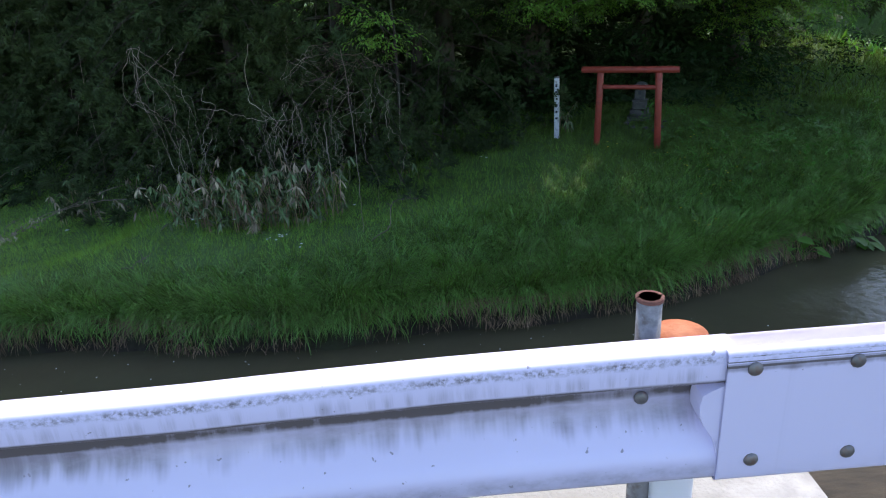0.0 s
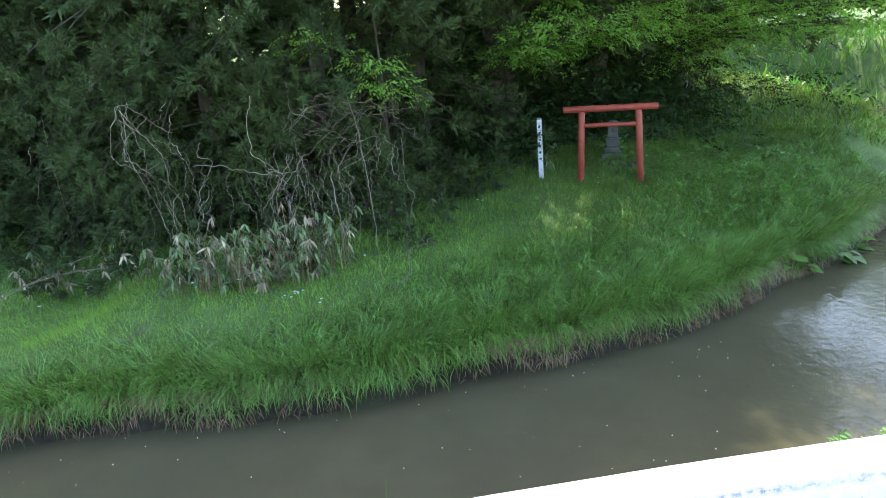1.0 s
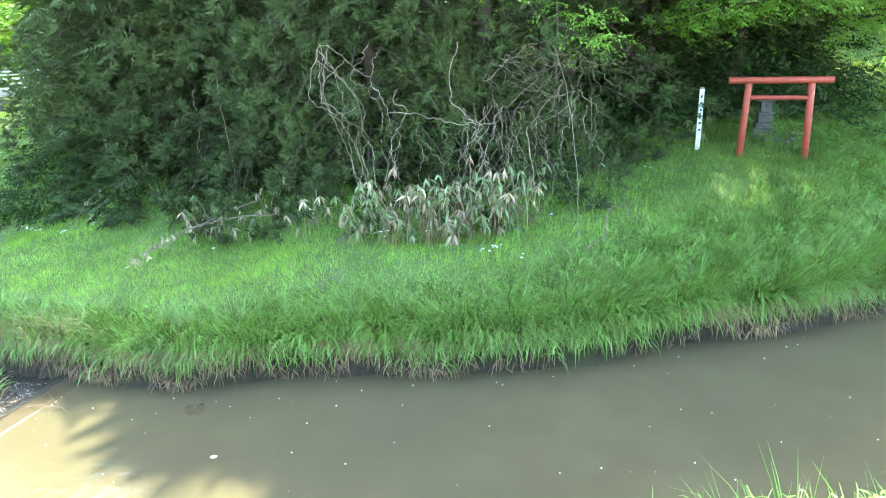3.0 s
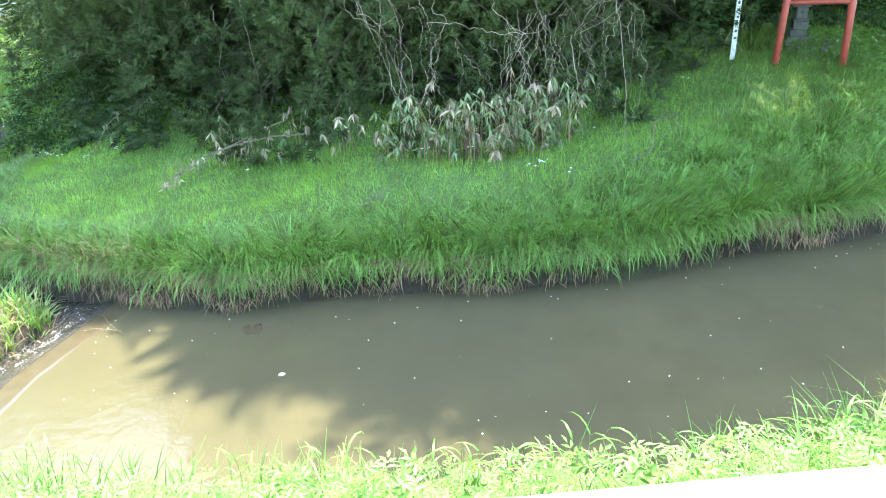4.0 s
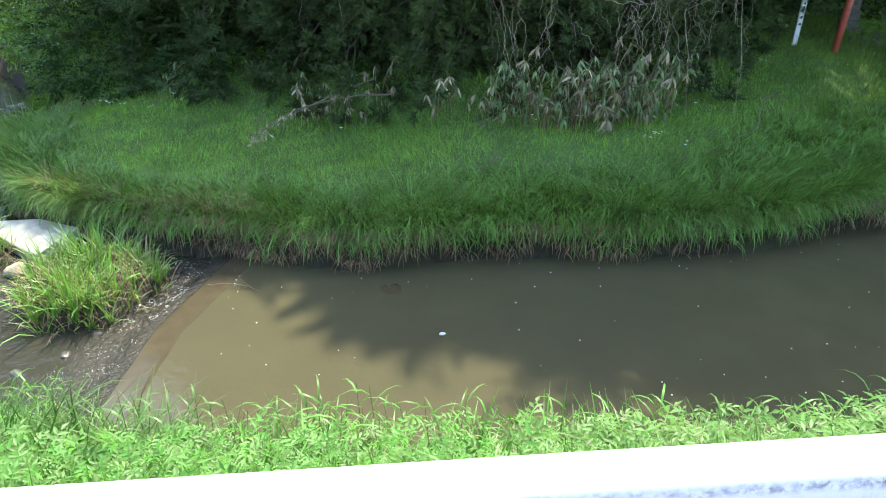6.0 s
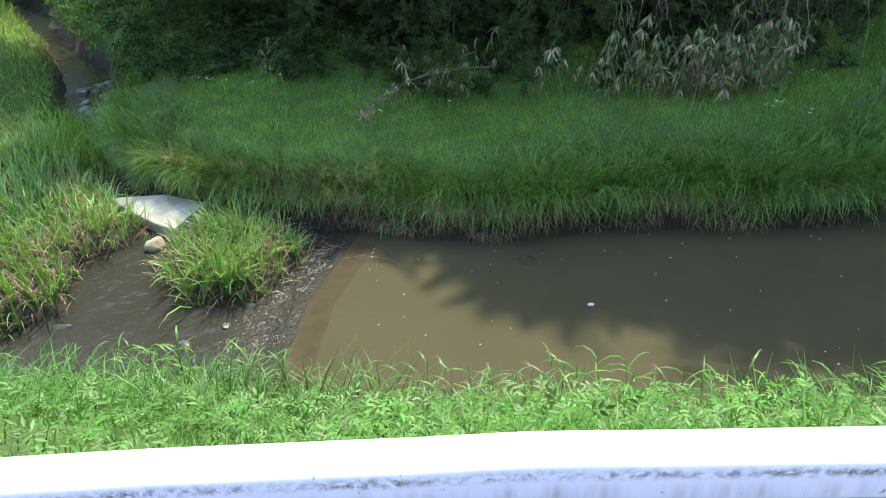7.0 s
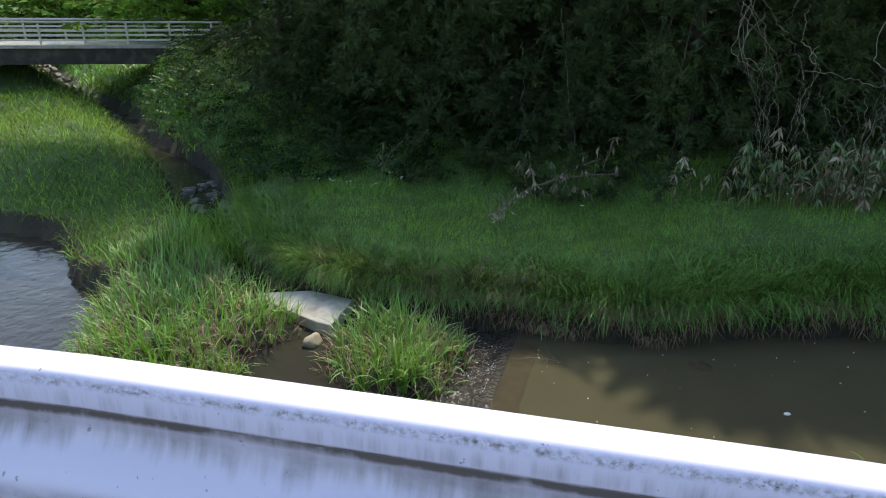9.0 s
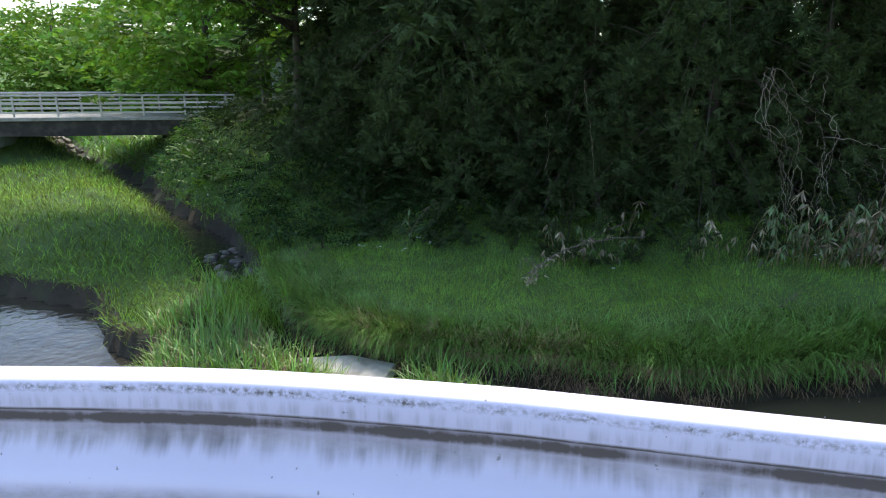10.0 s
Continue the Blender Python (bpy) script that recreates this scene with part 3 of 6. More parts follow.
def rail_line(xa, xb, step=0.08):
    """Points along the rail's plan with their unit normals towards the road."""
    xs = np.linspace(xa, xb, max(2, int(abs(xb - xa) / step) + 1))
    p = np.stack([xs, rail_y(xs), road_z(xs) + RAIL_TOP], 1)
    d = np.gradient(p, axis=0)
    nrm = np.stack([d[:, 1], -d[:, 0], np.zeros(len(xs))], 1)
    nrm /= np.linalg.norm(nrm, axis=1)[:, None]
    nrm[nrm[:, 1] > 0] *= -1
    return p, nrm


def beam(name, xa, xb, profile, parent, proud=0.0):
    p, nrm = rail_line(xa, xb)
    g, k = Geo(), len(profile)
    o = np.array([a for a, _ in profile])
    z = np.array([b for _, b in profile])
    v = p[:, None] + nrm[:, None] * (-(o[None, :, None]) + proud)
    v[..., 2] += z[None]
    back = p[:, None] + nrm[:, None] * (-(o[None, :, None]) + proud - 0.004)
    back[..., 2] += z[None]
    i, j = np.meshgrid(np.arange(len(p) - 1), np.arange(k - 1), indexing="ij")
    f = np.stack([i * k + j, i * k + j + 1, (i + 1) * k + j + 1, (i + 1) * k + j], -1).reshape(-1, 4)
    g.add(v.reshape(-1, 3), f)
    g.add(back.reshape(-1, 3), f[:, ::-1])
    ob = part(name, g, M_RAIL, parent, smooth=False)
    # run along the beam and girth round its profile, in metres
    s = np.concatenate([[0], np.cumsum(np.linalg.norm(np.diff(p, axis=0), axis=1))]) + xa * 3.1
    girth = -z if k > 14 else np.where(z < -0.04, 0.24, -z)
    uvs = np.stack(np.broadcast_arrays(s[:, None], girth[None]), -1).reshape(-1, 2)
    uvs = np.concatenate([uvs, uvs])
    lay = ob.data.uv_layers.new(name="run")
    idx = np.zeros(len(ob.data.loops), np.int32)
    ob.data.loops.foreach_get("vertex_index", idx)
    lay.data.foreach_set("uv", uvs[idx].ravel())
    return ob


guard = thing("guard_rail", (-6.0, 1.3, float(road_z(-6.0))), "white corrugated steel guard rail streaked with black grime along the road", "guard rail")
beam("beam", -12.07, 0.62, BEAM, guard)
beam("beam", -21.0, -12.02, BEAM, guard, 0.004)
beam("splice_panel", 0.594, 1.75, FLAT, guard, 0.004)
beam("beam", 1.7, 12.0, BEAM, guard)
# the pressed end that closes the beam's valley at the flat panel
edge = [(0.575, -0.088), (0.545, -0.101), (0.527, -0.112), (0.523, -0.135), (0.525, -0.165), (0.538, -0.195), (0.556, -0.222), (0.567, -0.245), (0.573, -0.29), (0.573, -0.345), (0.60, -0.345), (0.60, -0.088)]
bm = bmesh.new()
face = bm.faces.new([bm.verts.new((ex, float(rail_y(ex)) - 0.0405, float(road_z(ex)) + RAIL_TOP + ez)) for ex, ez in [(qx + 0.022, qz) for qx, qz in edge]])
ext = bmesh.ops.extrude_face_region(bm, geom=[face])
bmesh.ops.translate(bm, vec=(0, 0.06, 0), verts=[w for w in ext["geom"] if isinstance(w, bmesh.types.BMVert)])
bmesh.ops.recalc_face_normals(bm, faces=bm.faces[:])
ob = part("end_plate", bm, M_RAIL, guard)
lay = ob.data.uv_layers.new(name="run")
for lp in ob.data.loops:
    lay.data[lp.index].uv = (ob.data.vertices[lp.vertex_index].co.x, 0.26)


def disc_bolt(at, nrm, parent):
    """A domed bolt head that faces along nrm."""
    bm = bmesh.new()
    bmesh.ops.create_uvsphere(bm, u_segments=12, v_segments=8, radius=0.0175)
    bmesh.ops.scale(bm, vec=(1, 1, 0.55), verts=bm.verts)
    q = Vector((0, 0, 1)).rotation_difference(Vector(nrm)).to_matrix().to_4x4()
    bmesh.ops.transform(bm, matrix=Matrix.Translation(at) @ q, verts=bm.verts)
    return part("bolt", bm, M_BOLT, parent, smooth=True)


def rail_point(x, drop, out):
    y, z = float(rail_y(x)), float(road_z(x)) + RAIL_TOP - drop
    sl = float(rail_y(x + 0.1) - rail_y(x - 0.1)) / 0.2
    n = Vector((sl, -1, 0)).normalized()
    return Vector((x, y, z)) + n * out, n


for x, drop, out in ((0.655, 0.046, 0.047), (0.882, 0.046, 0.047), (0.672, 0.290, 0.047), (0.898, 0.290, 0.047), (0.434, 0.150, -0.026),
                     (-12.308, 0.042, 0.043), (-12.095, 0.042, 0.043), (-12.308, 0.305, 0.043), (-12.095, 0.305, 0.043), (-3.45, 0.15, -0.026), (-7.76, 0.15, -0.026), (-16.4, 0.15, -0.026)):
    a, nn = rail_point(x, drop, out)
    disc_bolt(a, nn, guard)


def rail_post(x, top, cap_mat, label="", rc=0.0685, off=-0.135):
    """A round post behind the rail, with its flat cap."""
    a, nn = rail_point(x, 0, off)
    zr = float(road_z(x))
    pts = [(a.x, a.y, zr - 0.5), (a.x, a.y, zr + top - 0.03)]
    po = part("post", Geo().add(*tube(pts, 0.064, 20)), M_WHITE, guard, smooth=True)
    cap = Geo().add(*tube([(a.x, a.y, zr + top - 0.035), (a.x, a.y, zr + top - 0.008), (a.x, a.y, zr + top), (a.x, a.y, zr + top + 0.006)], [rc - 0.0025, rc, rc - 0.0035, 0.028], 24))
    part("cap", cap, cap_mat, po, label, smooth=True)
    br = Geo().add(*tube([tuple(a + nn * 0.04 + Vector((0, 0, -0.17))), tuple(a + nn * 0.10 + Vector((0, 0, -0.17)))], 0.03, 8))
    part("bracket", br, M_STEEL, po)
    return a


M_CAP = mat("rust_orange_cap", (0.42, 0.13, 0.045), 0.75, var=0.25, grain=25.0, bump=0.25, bump_scale=80.0, tint=(0.34, 0.10, 0.04), stain=(0.5, 0.2, 0.09), stain_scale=18.0, stain_amount=0.6)
rail_post(0.558, 0.728, M_CAP, "rust-orange post cap")
rail_post(-3.44, 0.675, M_WHITE)
rail_post(-7.76, 0.628, M_WHITE)
pc = rail_post(-12.226, 0.755, M_CAP, "rust-orange cap with flaked white paint", 0.077, -0.118)
rail_post(-16.4, 0.74, M_WHITE)
# what is left of the white paint on that cap, and the wire twisted round its post
rim_z = float(road_z(-12.226)) + 0.755
th = np.linspace(-0.85, 0.75, 33)
r_in = 0.052 + 0.009 * np.sin(th * 3 + 1.0) + 0.003 * np.cos(th * 8) + 0.018 * (np.abs(th) / 0.85) ** 6
pv = [(pc.x + r * np.cos(a), pc.y + r * np.sin(a), rim_z + dz) for a, ri in zip(th, r_in) for r, dz in ((ri, 0.0007 + 0.006 * (0.0735 - ri) / 0.0455), (0.0735, 0.0008), (0.0777, -0.0078), (0.0764, -0.030))]
part("paint_flake", Geo().add(pv, [[4 * i + k, 4 * i + k + 1, 4 * i + k + 5, 4 * i + k + 4] for i in range(32) for k in range(3)]), M_WHITE, guard, "flaked white paint left on a rusty cap")
wz = rim_z - 0.055
ring = [(pc.x + 0.067 * math.cos(a), pc.y + 0.067 * math.sin(a), wz) for a in np.linspace(0, 2 * math.pi, 20)]
for k, end in enumerate(((0.055, 0.015, 0.02), (0.10, -0.02, -0.004))):
    tail = [(pc.x + 0.067, pc.y, wz), (pc.x + 0.067 + end[0] * 0.4, pc.y + end[1], wz + 0.02), (pc.x + 0.067 + end[0], pc.y + 2 * end[1], wz + end[2])]
    part("wire", Geo().add(*tube((ring if k == 0 else []) + tail, 0.0022, 5)), M_STEEL, guard, "thin twisted grey wire")


def marker_pipe(x, dx, top, rim, k=1.0, off=-0.13, tilt=0.0):
    """An open steel pipe strapped to a rail post, leaning along the road by tilt."""
    a, nn = rail_point(x, 0, off)
    zr = float(road_z(x))
    ob = thing("marker_pipe", (a.x + dx, a.y, zr), "open grey galvanized steel pipe beside a guard rail post", "pipe", "marker pipes")
    c = (a.x + dx, a.y)

    def leaning(heights, radii):
        v, f = tube([(*c, zr + h) for h in heights], [q * k for q in radii], 18, cap=False)
        v[:, 0] += tilt * (v[:, 2] - zr - top)
        return Geo().add(v, f)

    part("tube", leaning((-0.3, top, top, top - 0.30), (0.030, 0.030, 0.0262, 0.0262)), M_STEEL, ob, smooth=False)
    part("rim", leaning((top - rim, top + 0.004, top + 0.004, top - rim), (0.032, 0.0335, 0.0252, 0.0240)), M_RUSTDARK, ob, "rust-brown pipe rim")
    return ob


marker_pipe(0.555, -0.077, 0.828, 0.006)
marker_pipe(-12.226, -0.116, 0.910, 0.035, 0.83, -0.113, -0.07)

# ---------------------------------------------------------------- plants


def scatter(n, x0, x1, y0, y1, ok=None):
    """Random plan points in a box, thinned by a weight of 0 to 1."""
    x, y = U(x0, x1, n), U(y0, y1, n)
    if ok is not None:
        k = U(0, 1, n) < ok(x, y)
        x, y = x[k], y[k]
    return x, y


def gradient_d(x, y):
    e = 0.08
    gx_, gy_ = water_d(x + e, y) - water_d(x - e, y), water_d(x, y + e) - water_d(x, y - e)
    s = np.hypot(gx_, gy_) + 1e-6
    return np.stack([gx_ / s, gy_ / s], 1)


def tufted(x, y, s=0.16):
    """Draws points together into tufts."""
    cx, cy = np.round(x / s) * s, np.round(y / s) * s
    jx, jy = np.sin(cx * 91.7 + cy * 37.1) * s * 0.45, np.sin(cx * 53.3 + cy * 71.9) * s * 0.45
    return x + (cx + jx - x) * 0.55, y + (cy + jy - y) * 0.55


def far_side(x, y):
    return y > np.interp(x, FAR_X, FAR_Y)


def sward(name, x, y, size, width, lean, bend, segs, material, label, category="grass", lift=-0.02, start=0.0):
    """One stretch of grass as a single object."""
    base = np.stack([x, y, ground(x, y) + lift], 1)
    return tagged(part(name, Geo().add(*blades(base, size, width, lean, bend, segs, start)), material), label, category, kind="stuff")


def mixed_lean(x, y, pull, wild):
    """Blades lean to the water by pull, and at random by wild."""
    n = len(x)
    v = -gradient_d(x, y) * np.broadcast_to(pull, (n,))[:, None] + unit(U(0, 2 * np.pi, n)) * np.broadcast_to(wild, (n,))[:, None]
    return v / (np.linalg.norm(v, axis=1)[:, None] + 1e-6)


def tussocks(x, y, s, pull, spread=0.5, gather=0.5, wild=0.22):
    """Gathers points into tussocks and gives each blade a lean away from its tussock's heart and to the water."""
    cx, cy = np.round(x / s), np.round(y / s)
    h1, h2 = np.sin(cx * 12.9898 + cy * 78.233) * 43758.5453, np.sin(cx * 39.346 + cy * 11.135) * 24634.6345
    h1, h2 = h1 - np.floor(h1), h2 - np.floor(h2)
    mx, my = (cx + 0.8 * (h1 - 0.5)) * s, (cy + 0.8 * (h2 - 0.5)) * s
    dx, dy = x - mx, y - my
    v = np.stack([dx, dy], 1) / (s * spread) + 0.7 * unit(6.28 * h1 * h2 * 3)
    v -= gradient_d(x, y) * np.broadcast_to(pull, x.shape)[:, None] * 2.2
    v += RNG.normal(0, wild, v.shape)
    v /= np.linalg.norm(v, axis=1)[:, None] + 1e-6
    return mx + dx * gather, my + dy * gather, v, 0.72 + 0.56 * h2


# long grass that hangs over the far bank's edge; it reaches farther up the bank near the shrine
def long_ok(x, y):
    d = water_d(x, y)
    reach = 1.25 + 1.5 * smooth(-4, 3, x)
    return ((d > 0.24 + 0.10 * waves(x, y, 1.1)) & far_side(x, y) & (x > -16)) * np.clip(1.35 - d / reach, 0, 1)


x, y = scatter(400000, -16.2, 13.0, 10.0, 18.0, long_ok)
x, y, lean, tall = tussocks(x, y, 0.34, 0.08 + 0.55 * smooth(1.3, 0.1, water_d(x, y)), 0.7, 0.85, 0.6)
keep = water_d(x, y) > 0.20
x, y, lean, tall = x[keep], y[keep], lean[keep], tall[keep]
d, n = water_d(x, y), len(x)
sward("long_grass", x, y, (0.30 + 0.48 * smooth(1.9, 0.25, d)) * U(0.55, 1.25, n) * tall, U(0.008, 0.016, n), lean, U(0.8, 2.5, n), 3, M_GRASS, "long arching dark green grass overhanging the water")

# fine soft grass on the lawn behind
x, y = scatter(300000, -16.4, 13.0, 11.0, 20.5, lambda x, y: ((water_d(x, y) > 0.4) & far_side(x, y)) * smooth(0.5, 2.0, water_d(x, y)))
x, y, lean, tall = tussocks(x, y, 0.8, 0.0, 1.6, 0.98, 0.8)
# towards the shrine a darker weed colour stands in for shade
weedy_shade = U(0, 1, len(x)) < smooth(-0.5, 5.0, x + 0.8 * waves(x, y, 0.8))
for pick, material, w, what, label in ((~weedy_shade, M_LAWN, 1.0, "lawn_grass", "soft fine green grass covering the far bank"), (weedy_shade, M_WEED_SHADE, 1.35, "weedy_turf_shade", "rough weedy grass, darkened for shade, on the bank before the shrine")):
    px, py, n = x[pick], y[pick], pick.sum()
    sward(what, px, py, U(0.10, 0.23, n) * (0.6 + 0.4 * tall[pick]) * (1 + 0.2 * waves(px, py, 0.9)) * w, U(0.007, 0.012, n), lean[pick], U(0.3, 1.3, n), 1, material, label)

# looser grass at the grove's edge by the creek, and on the slope beyond the shrine
for cnt, x0, x1, y0, y1, w in ((16000, -17.6, -11.0, 19.5, 26.0, 1.0), (15000, 9.0, 19.5, 18.0, 31.0, 1.7)):
    x, y = scatter(cnt, x0, x1, y0, y1, lambda x, y: (water_d(x, y) > 0.15) & (y > 20.3 - 3 * (x > 12)))
    n = len(x)
    sward("rough_grass", x, y, U(0.2, 0.45, n) * w ** 0.5, U(0.010, 0.018, n) * w, unit(U(0, 2 * np.pi, n)), U(0.5, 1.9, n), 2, M_WEED_SHADE, "rough green grass at the edge of the trees")

# tongue of land between the two arms of the stream, and banks farther down
# over half the blades take the darker weed colour in place of tree shade
for cnt, material, label in ((42000, M_LAWN, "green grass on the low tongue of land between the arms of the stream"), (68000, M_WEED_SHADE, "rough grass and weeds, darkened for shade, on the low tongue of land")):
    x, y = scatter(cnt, -33.0, -16.0, 14.5, 46.0, lambda x, y: (water_d(x, y) > 0.05) * np.clip(38 / (y ** 1.4), 0.12, 1))
    n = len(x)
    sward("bank_grass", x, y, U(0.22, 0.52, n) * (1 + 0.2 * waves(x, y, 0.7)) * (1 + 0.012 * (y - 15)), U(0.009, 0.018, n) * (1 + 0.05 * (y - 15)), unit(U(0, 2 * np.pi, n)), U(0.7, 2.2, n), 2, material, label)

# bright growth on the sunny bank beyond the bend
x, y = scatter(15000, 10.0, 34.0, 18.0, 48.0, lambda x, y: (water_d(x, y) > 0.1) & ((x > 17) | (y > 30)))
n = len(x)
sward("far_bank_grass", x, y, U(0.4, 1.0, n), U(0.05, 0.10, n), unit(U(0, 2 * np.pi, n)), U(0.3, 1.7, n), 2, M_NEAR, "sunlit yellow-green weeds on the bank beyond the bend")

# meadow beyond the bridge
x, y = scatter(11000, -56.0, -19.5, 39.5, 74.0, lambda x, y: water_d(x, y) > 0.3)
n = len(x)
sward("meadow", x, y, U(0.5, 1.0, n), U(0.06, 0.14, n), unit(U(0, 2 * np.pi, n)), U(0.7, 2.0, n), 2, M_NEAR, "sunlit green meadow beyond the bridge")

# dry straw along the waterline, and the fringe of green that hangs among it
def along_edge(n, lo, hi):
    """Points along the far bank's edge, lo to hi metres up from the water."""
    line = np.concatenate([LOWER[4:0:-1], POOL[:17]])
    seg = np.concatenate([[0], np.cumsum(np.hypot(*np.diff(line, axis=0).T))])
    s = U(0, seg[-1], n)
    q = np.stack([np.interp(s, seg, line[:, 0]), np.interp(s, seg, line[:, 1])], 1)
    q += gradient_d(q[:, 0], q[:, 1]) * (U(lo, hi, n) - water_d(q[:, 0], q[:, 1]))[:, None]
    return q[:, 0] + RNG.normal(0, 0.015, n), q[:, 1]


x, y = along_edge(30000, 0.00, 0.24)
keep = U(0, 1, len(x)) < 0.42 + 0.55 * waves(x, y, 0.7) + 0.35 * waves(x, y, 2.3)
x, y = x[keep], y[keep]
n = len(x)
sward("straw", x, y, U(0.12, 0.30, n), U(0.006, 0.013, n), mixed_lean(x, y, 1.0, 0.9), U(0.5, 1.5, n), 3, M_STRAW, "withered brown grass hanging down to the waterline", "dry grass", U(0.0, 0.14, n), U(1.2, 2.3, n))
x, y = along_edge(17000, 0.08, 0.5)
keep = U(0, 1, len(x)) < 0.62 - 0.6 * waves(x, y, 0.7) - 0.3 * waves(x, y, 2.3)
x, y = x[keep], y[keep]
n = len(x)
sward("bank_fringe", x, y, U(0.25, 0.62, n), U(0.011, 0.021, n), mixed_lean(x, y, 1.0, 0.9), U(1.5, 2.2, n), 3, M_GRASS, "long green grass drooping over the water's edge", "grass", 0.0, U(0.3, 1.0, n))

# matted dead stems at the bank above the sill
x, y = scatter(2600, -14.2, -10.2, 11.4, 14.2, lambda x, y: (water_d(x, y) > 0.02) & (water_d(x, y) < 0.35) & far_side(x, y))
n = len(x)
sward("dead_stems", x, y, U(0.3, 0.8, n), U(0.006, 0.010, n), mixed_lean(x, y, 0.5, 1.0), U(1.2, 1.9, n), 3, M_STRAW, "matted dead brown stems on the bank", "dry grass", U(0.1, 0.3, n))

# reeds on the two bars
for poly, cnt in ((ISLAND, 3000), (REEDS, 10000)):
    lo, hi = poly.min(0), poly.max(0)
    x, y = scatter(cnt, lo[0] - 0.1, hi[0] + 0.1, lo[1] - 0.1, hi[1] + 0.1, lambda x, y: (sdf(poly, x, y) < 0.02) * (0.6 + 0.4 * waves(x, y, 2.2)))
    x, y = tufted(x, y, 0.26)
    n, c = len(x), poly.mean(0)
    lean = np.stack([x - c[0], y - c[1]], 1) * 0.5 + unit(U(0, 2 * np.pi, n)) * 0.7
    lean /= np.linalg.norm(lean, axis=1)[:, None]
    sward("reeds", x, y, U(0.24, 0.75, n) * (1 + 0.4 * waves(x, y, 1.9)), U(0.015, 0.034, n), lean, U(0.1, 1.9, n), 4, M_REED, "bright green reeds and grass on a gravel bar in the stream", "reeds")
    x, y = scatter(cnt // 3, lo[0] - 0.1, hi[0] + 0.1, lo[1] - 0.1, hi[1] + 0.1, lambda x, y: (sdf(poly, x, y) < 0.1) & (sdf(poly, x, y) > -0.8))
    n = len(x)
    sward("dead_reeds", x, y, U(0.2, 0.65, n), U(0.008, 0.015, n), unit(U(0, 2 * np.pi, n)), U(0.5, 2.2, n), 3, M_STRAW, "broken straw-coloured reed stems at the bar's edge", "dry grass")


# grass that closes over the creek below the rapids
x, y = scatter(2600, -17.6, -15.4, 14.8, 19.0, lambda x, y: (water_d(x, y) < 0.1) & (water_d(x, y) > -0.55))
n = len(x)
sward("creek_grass", x, y, U(0.6, 1.15, n), U(0.010, 0.02, n), unit(U(0, 2 * np.pi, n)), U(0.3, 1.6, n), 3, M_LAWN, "tall soft grass closing over the narrow creek")


# sunny grass of the near bank
def near_ok(x, y):
    return ((water_d(x, y) > -0.08) & (y > rail_y(x) + 0.55 + 1.5 * smooth(0.2, 1.2, x + 0.25 * waves(x, y, 1.5)))) * (~far_side(x, y))


x, y = scatter(90000, -18.5, -0.5, 1.3, 8.6, lambda x, y: near_ok(x, y) * smooth(1.9, 0.2, water_d(x, y)) * (0.65 + 0.35 * waves(x, y, 0.8)))
x, y = tufted(x, y, 0.22)
n = len(x)
tall = 0.78 + 0.12 * np.exp(-((x + 2.75) / 0.5) ** 2) + 0.15 * waves(x, y, 0.9)
sward("bank_reeds", x, y, U(0.45, 1.2, n) * tall, U(0.011, 0.024, n), unit(U(0, 2 * np.pi, n)), U(0.5, 2.5, n), 4, M_NEAR, "sunlit bright green reed grass along the near bank")
x, y = scatter(27000, -18.5, 9.0, 1.0, 8.0, near_ok)
n = len(x)
sward("slope_grass", x, y, U(0.15, 0.45, n), U(0.006, 0.012, n), unit(U(0, 2 * np.pi, n)), U(0.3, 1.8, n), 3, M_NEAR, "short sunlit grass on the slope below the guard rail")


# leafy reed stems that stand above the grass at the water's edge
def reed_stem(seed):
    """A slim stem one metre high with arching blades up its length: verts and quads."""
    r = np.random.default_rng(seed)
    t = np.linspace(0, 1, 5)
    stem = tube(np.stack([0.05 * t * t, 0.02 * t, t * 0.92], 1), 0.0045 * (1 - 0.6 * t), 4, cap=False)
    hs = np.array((0.32, 0.46, 0.58, 0.70, 0.82, 0.92))
    az = np.arange(6) * 2.6 + r.uniform(-0.4, 0.4, 6)
    return join([stem, blades(np.stack([0.05 * hs * hs, 0.02 * hs, hs * 0.92], 1), r.uniform(0.26, 0.40, 6), np.full(6, 0.019), unit(az), r.uniform(1.3, 2.3, 6), 4, 0.35)])


def leaf(length, width, fold=0.25, droop=0.2):
    """A pointed, folded leaf along +y: verts and quads."""
    ts = np.array((0.0, 0.35, 0.7, 1.0))
    ws = np.array((0.12, 1.0, 0.72, 0.03)) * width / 2
    v, f = [], []
    for t, w in zip(ts, ws):
        z = -droop * length * t * t
        v += [(-w, t * length, z + fold * w), (0, t * length, z), (w, t * length, z + fold * w)]
    for i in range(3):
        f += [[i * 3, i * 3 + 1, i * 3 + 4, i * 3 + 3], [i * 3 + 1, i * 3 + 2, i * 3 + 5, i * 3 + 4]]
    return np.array(v), np.array(f)


def flat_leaf(length, width, fold=0.2):
    """A cheap leaf of two quads along +y."""
    v = [(0, 0, 0), (-width / 2, length * 0.45, fold * width), (0, length, -0.12 * length), (width / 2, length * 0.45, fold * width), (0, length * 0.45, 0)]
    return np.array(v), np.array([[0, 4, 2, 1], [0, 3, 2, 4]])


def join(parts):
    v, f, n = [], [], 0
    for a, b in parts:
        v.append(a)
        f.append(b + n)
        n += len(a)
    return np.concatenate(v), np.concatenate(f)


def placed(template, m):
    m = np.array(m)
    return template[0] @ m[:3, :3].T + m[:3, 3], template[1]


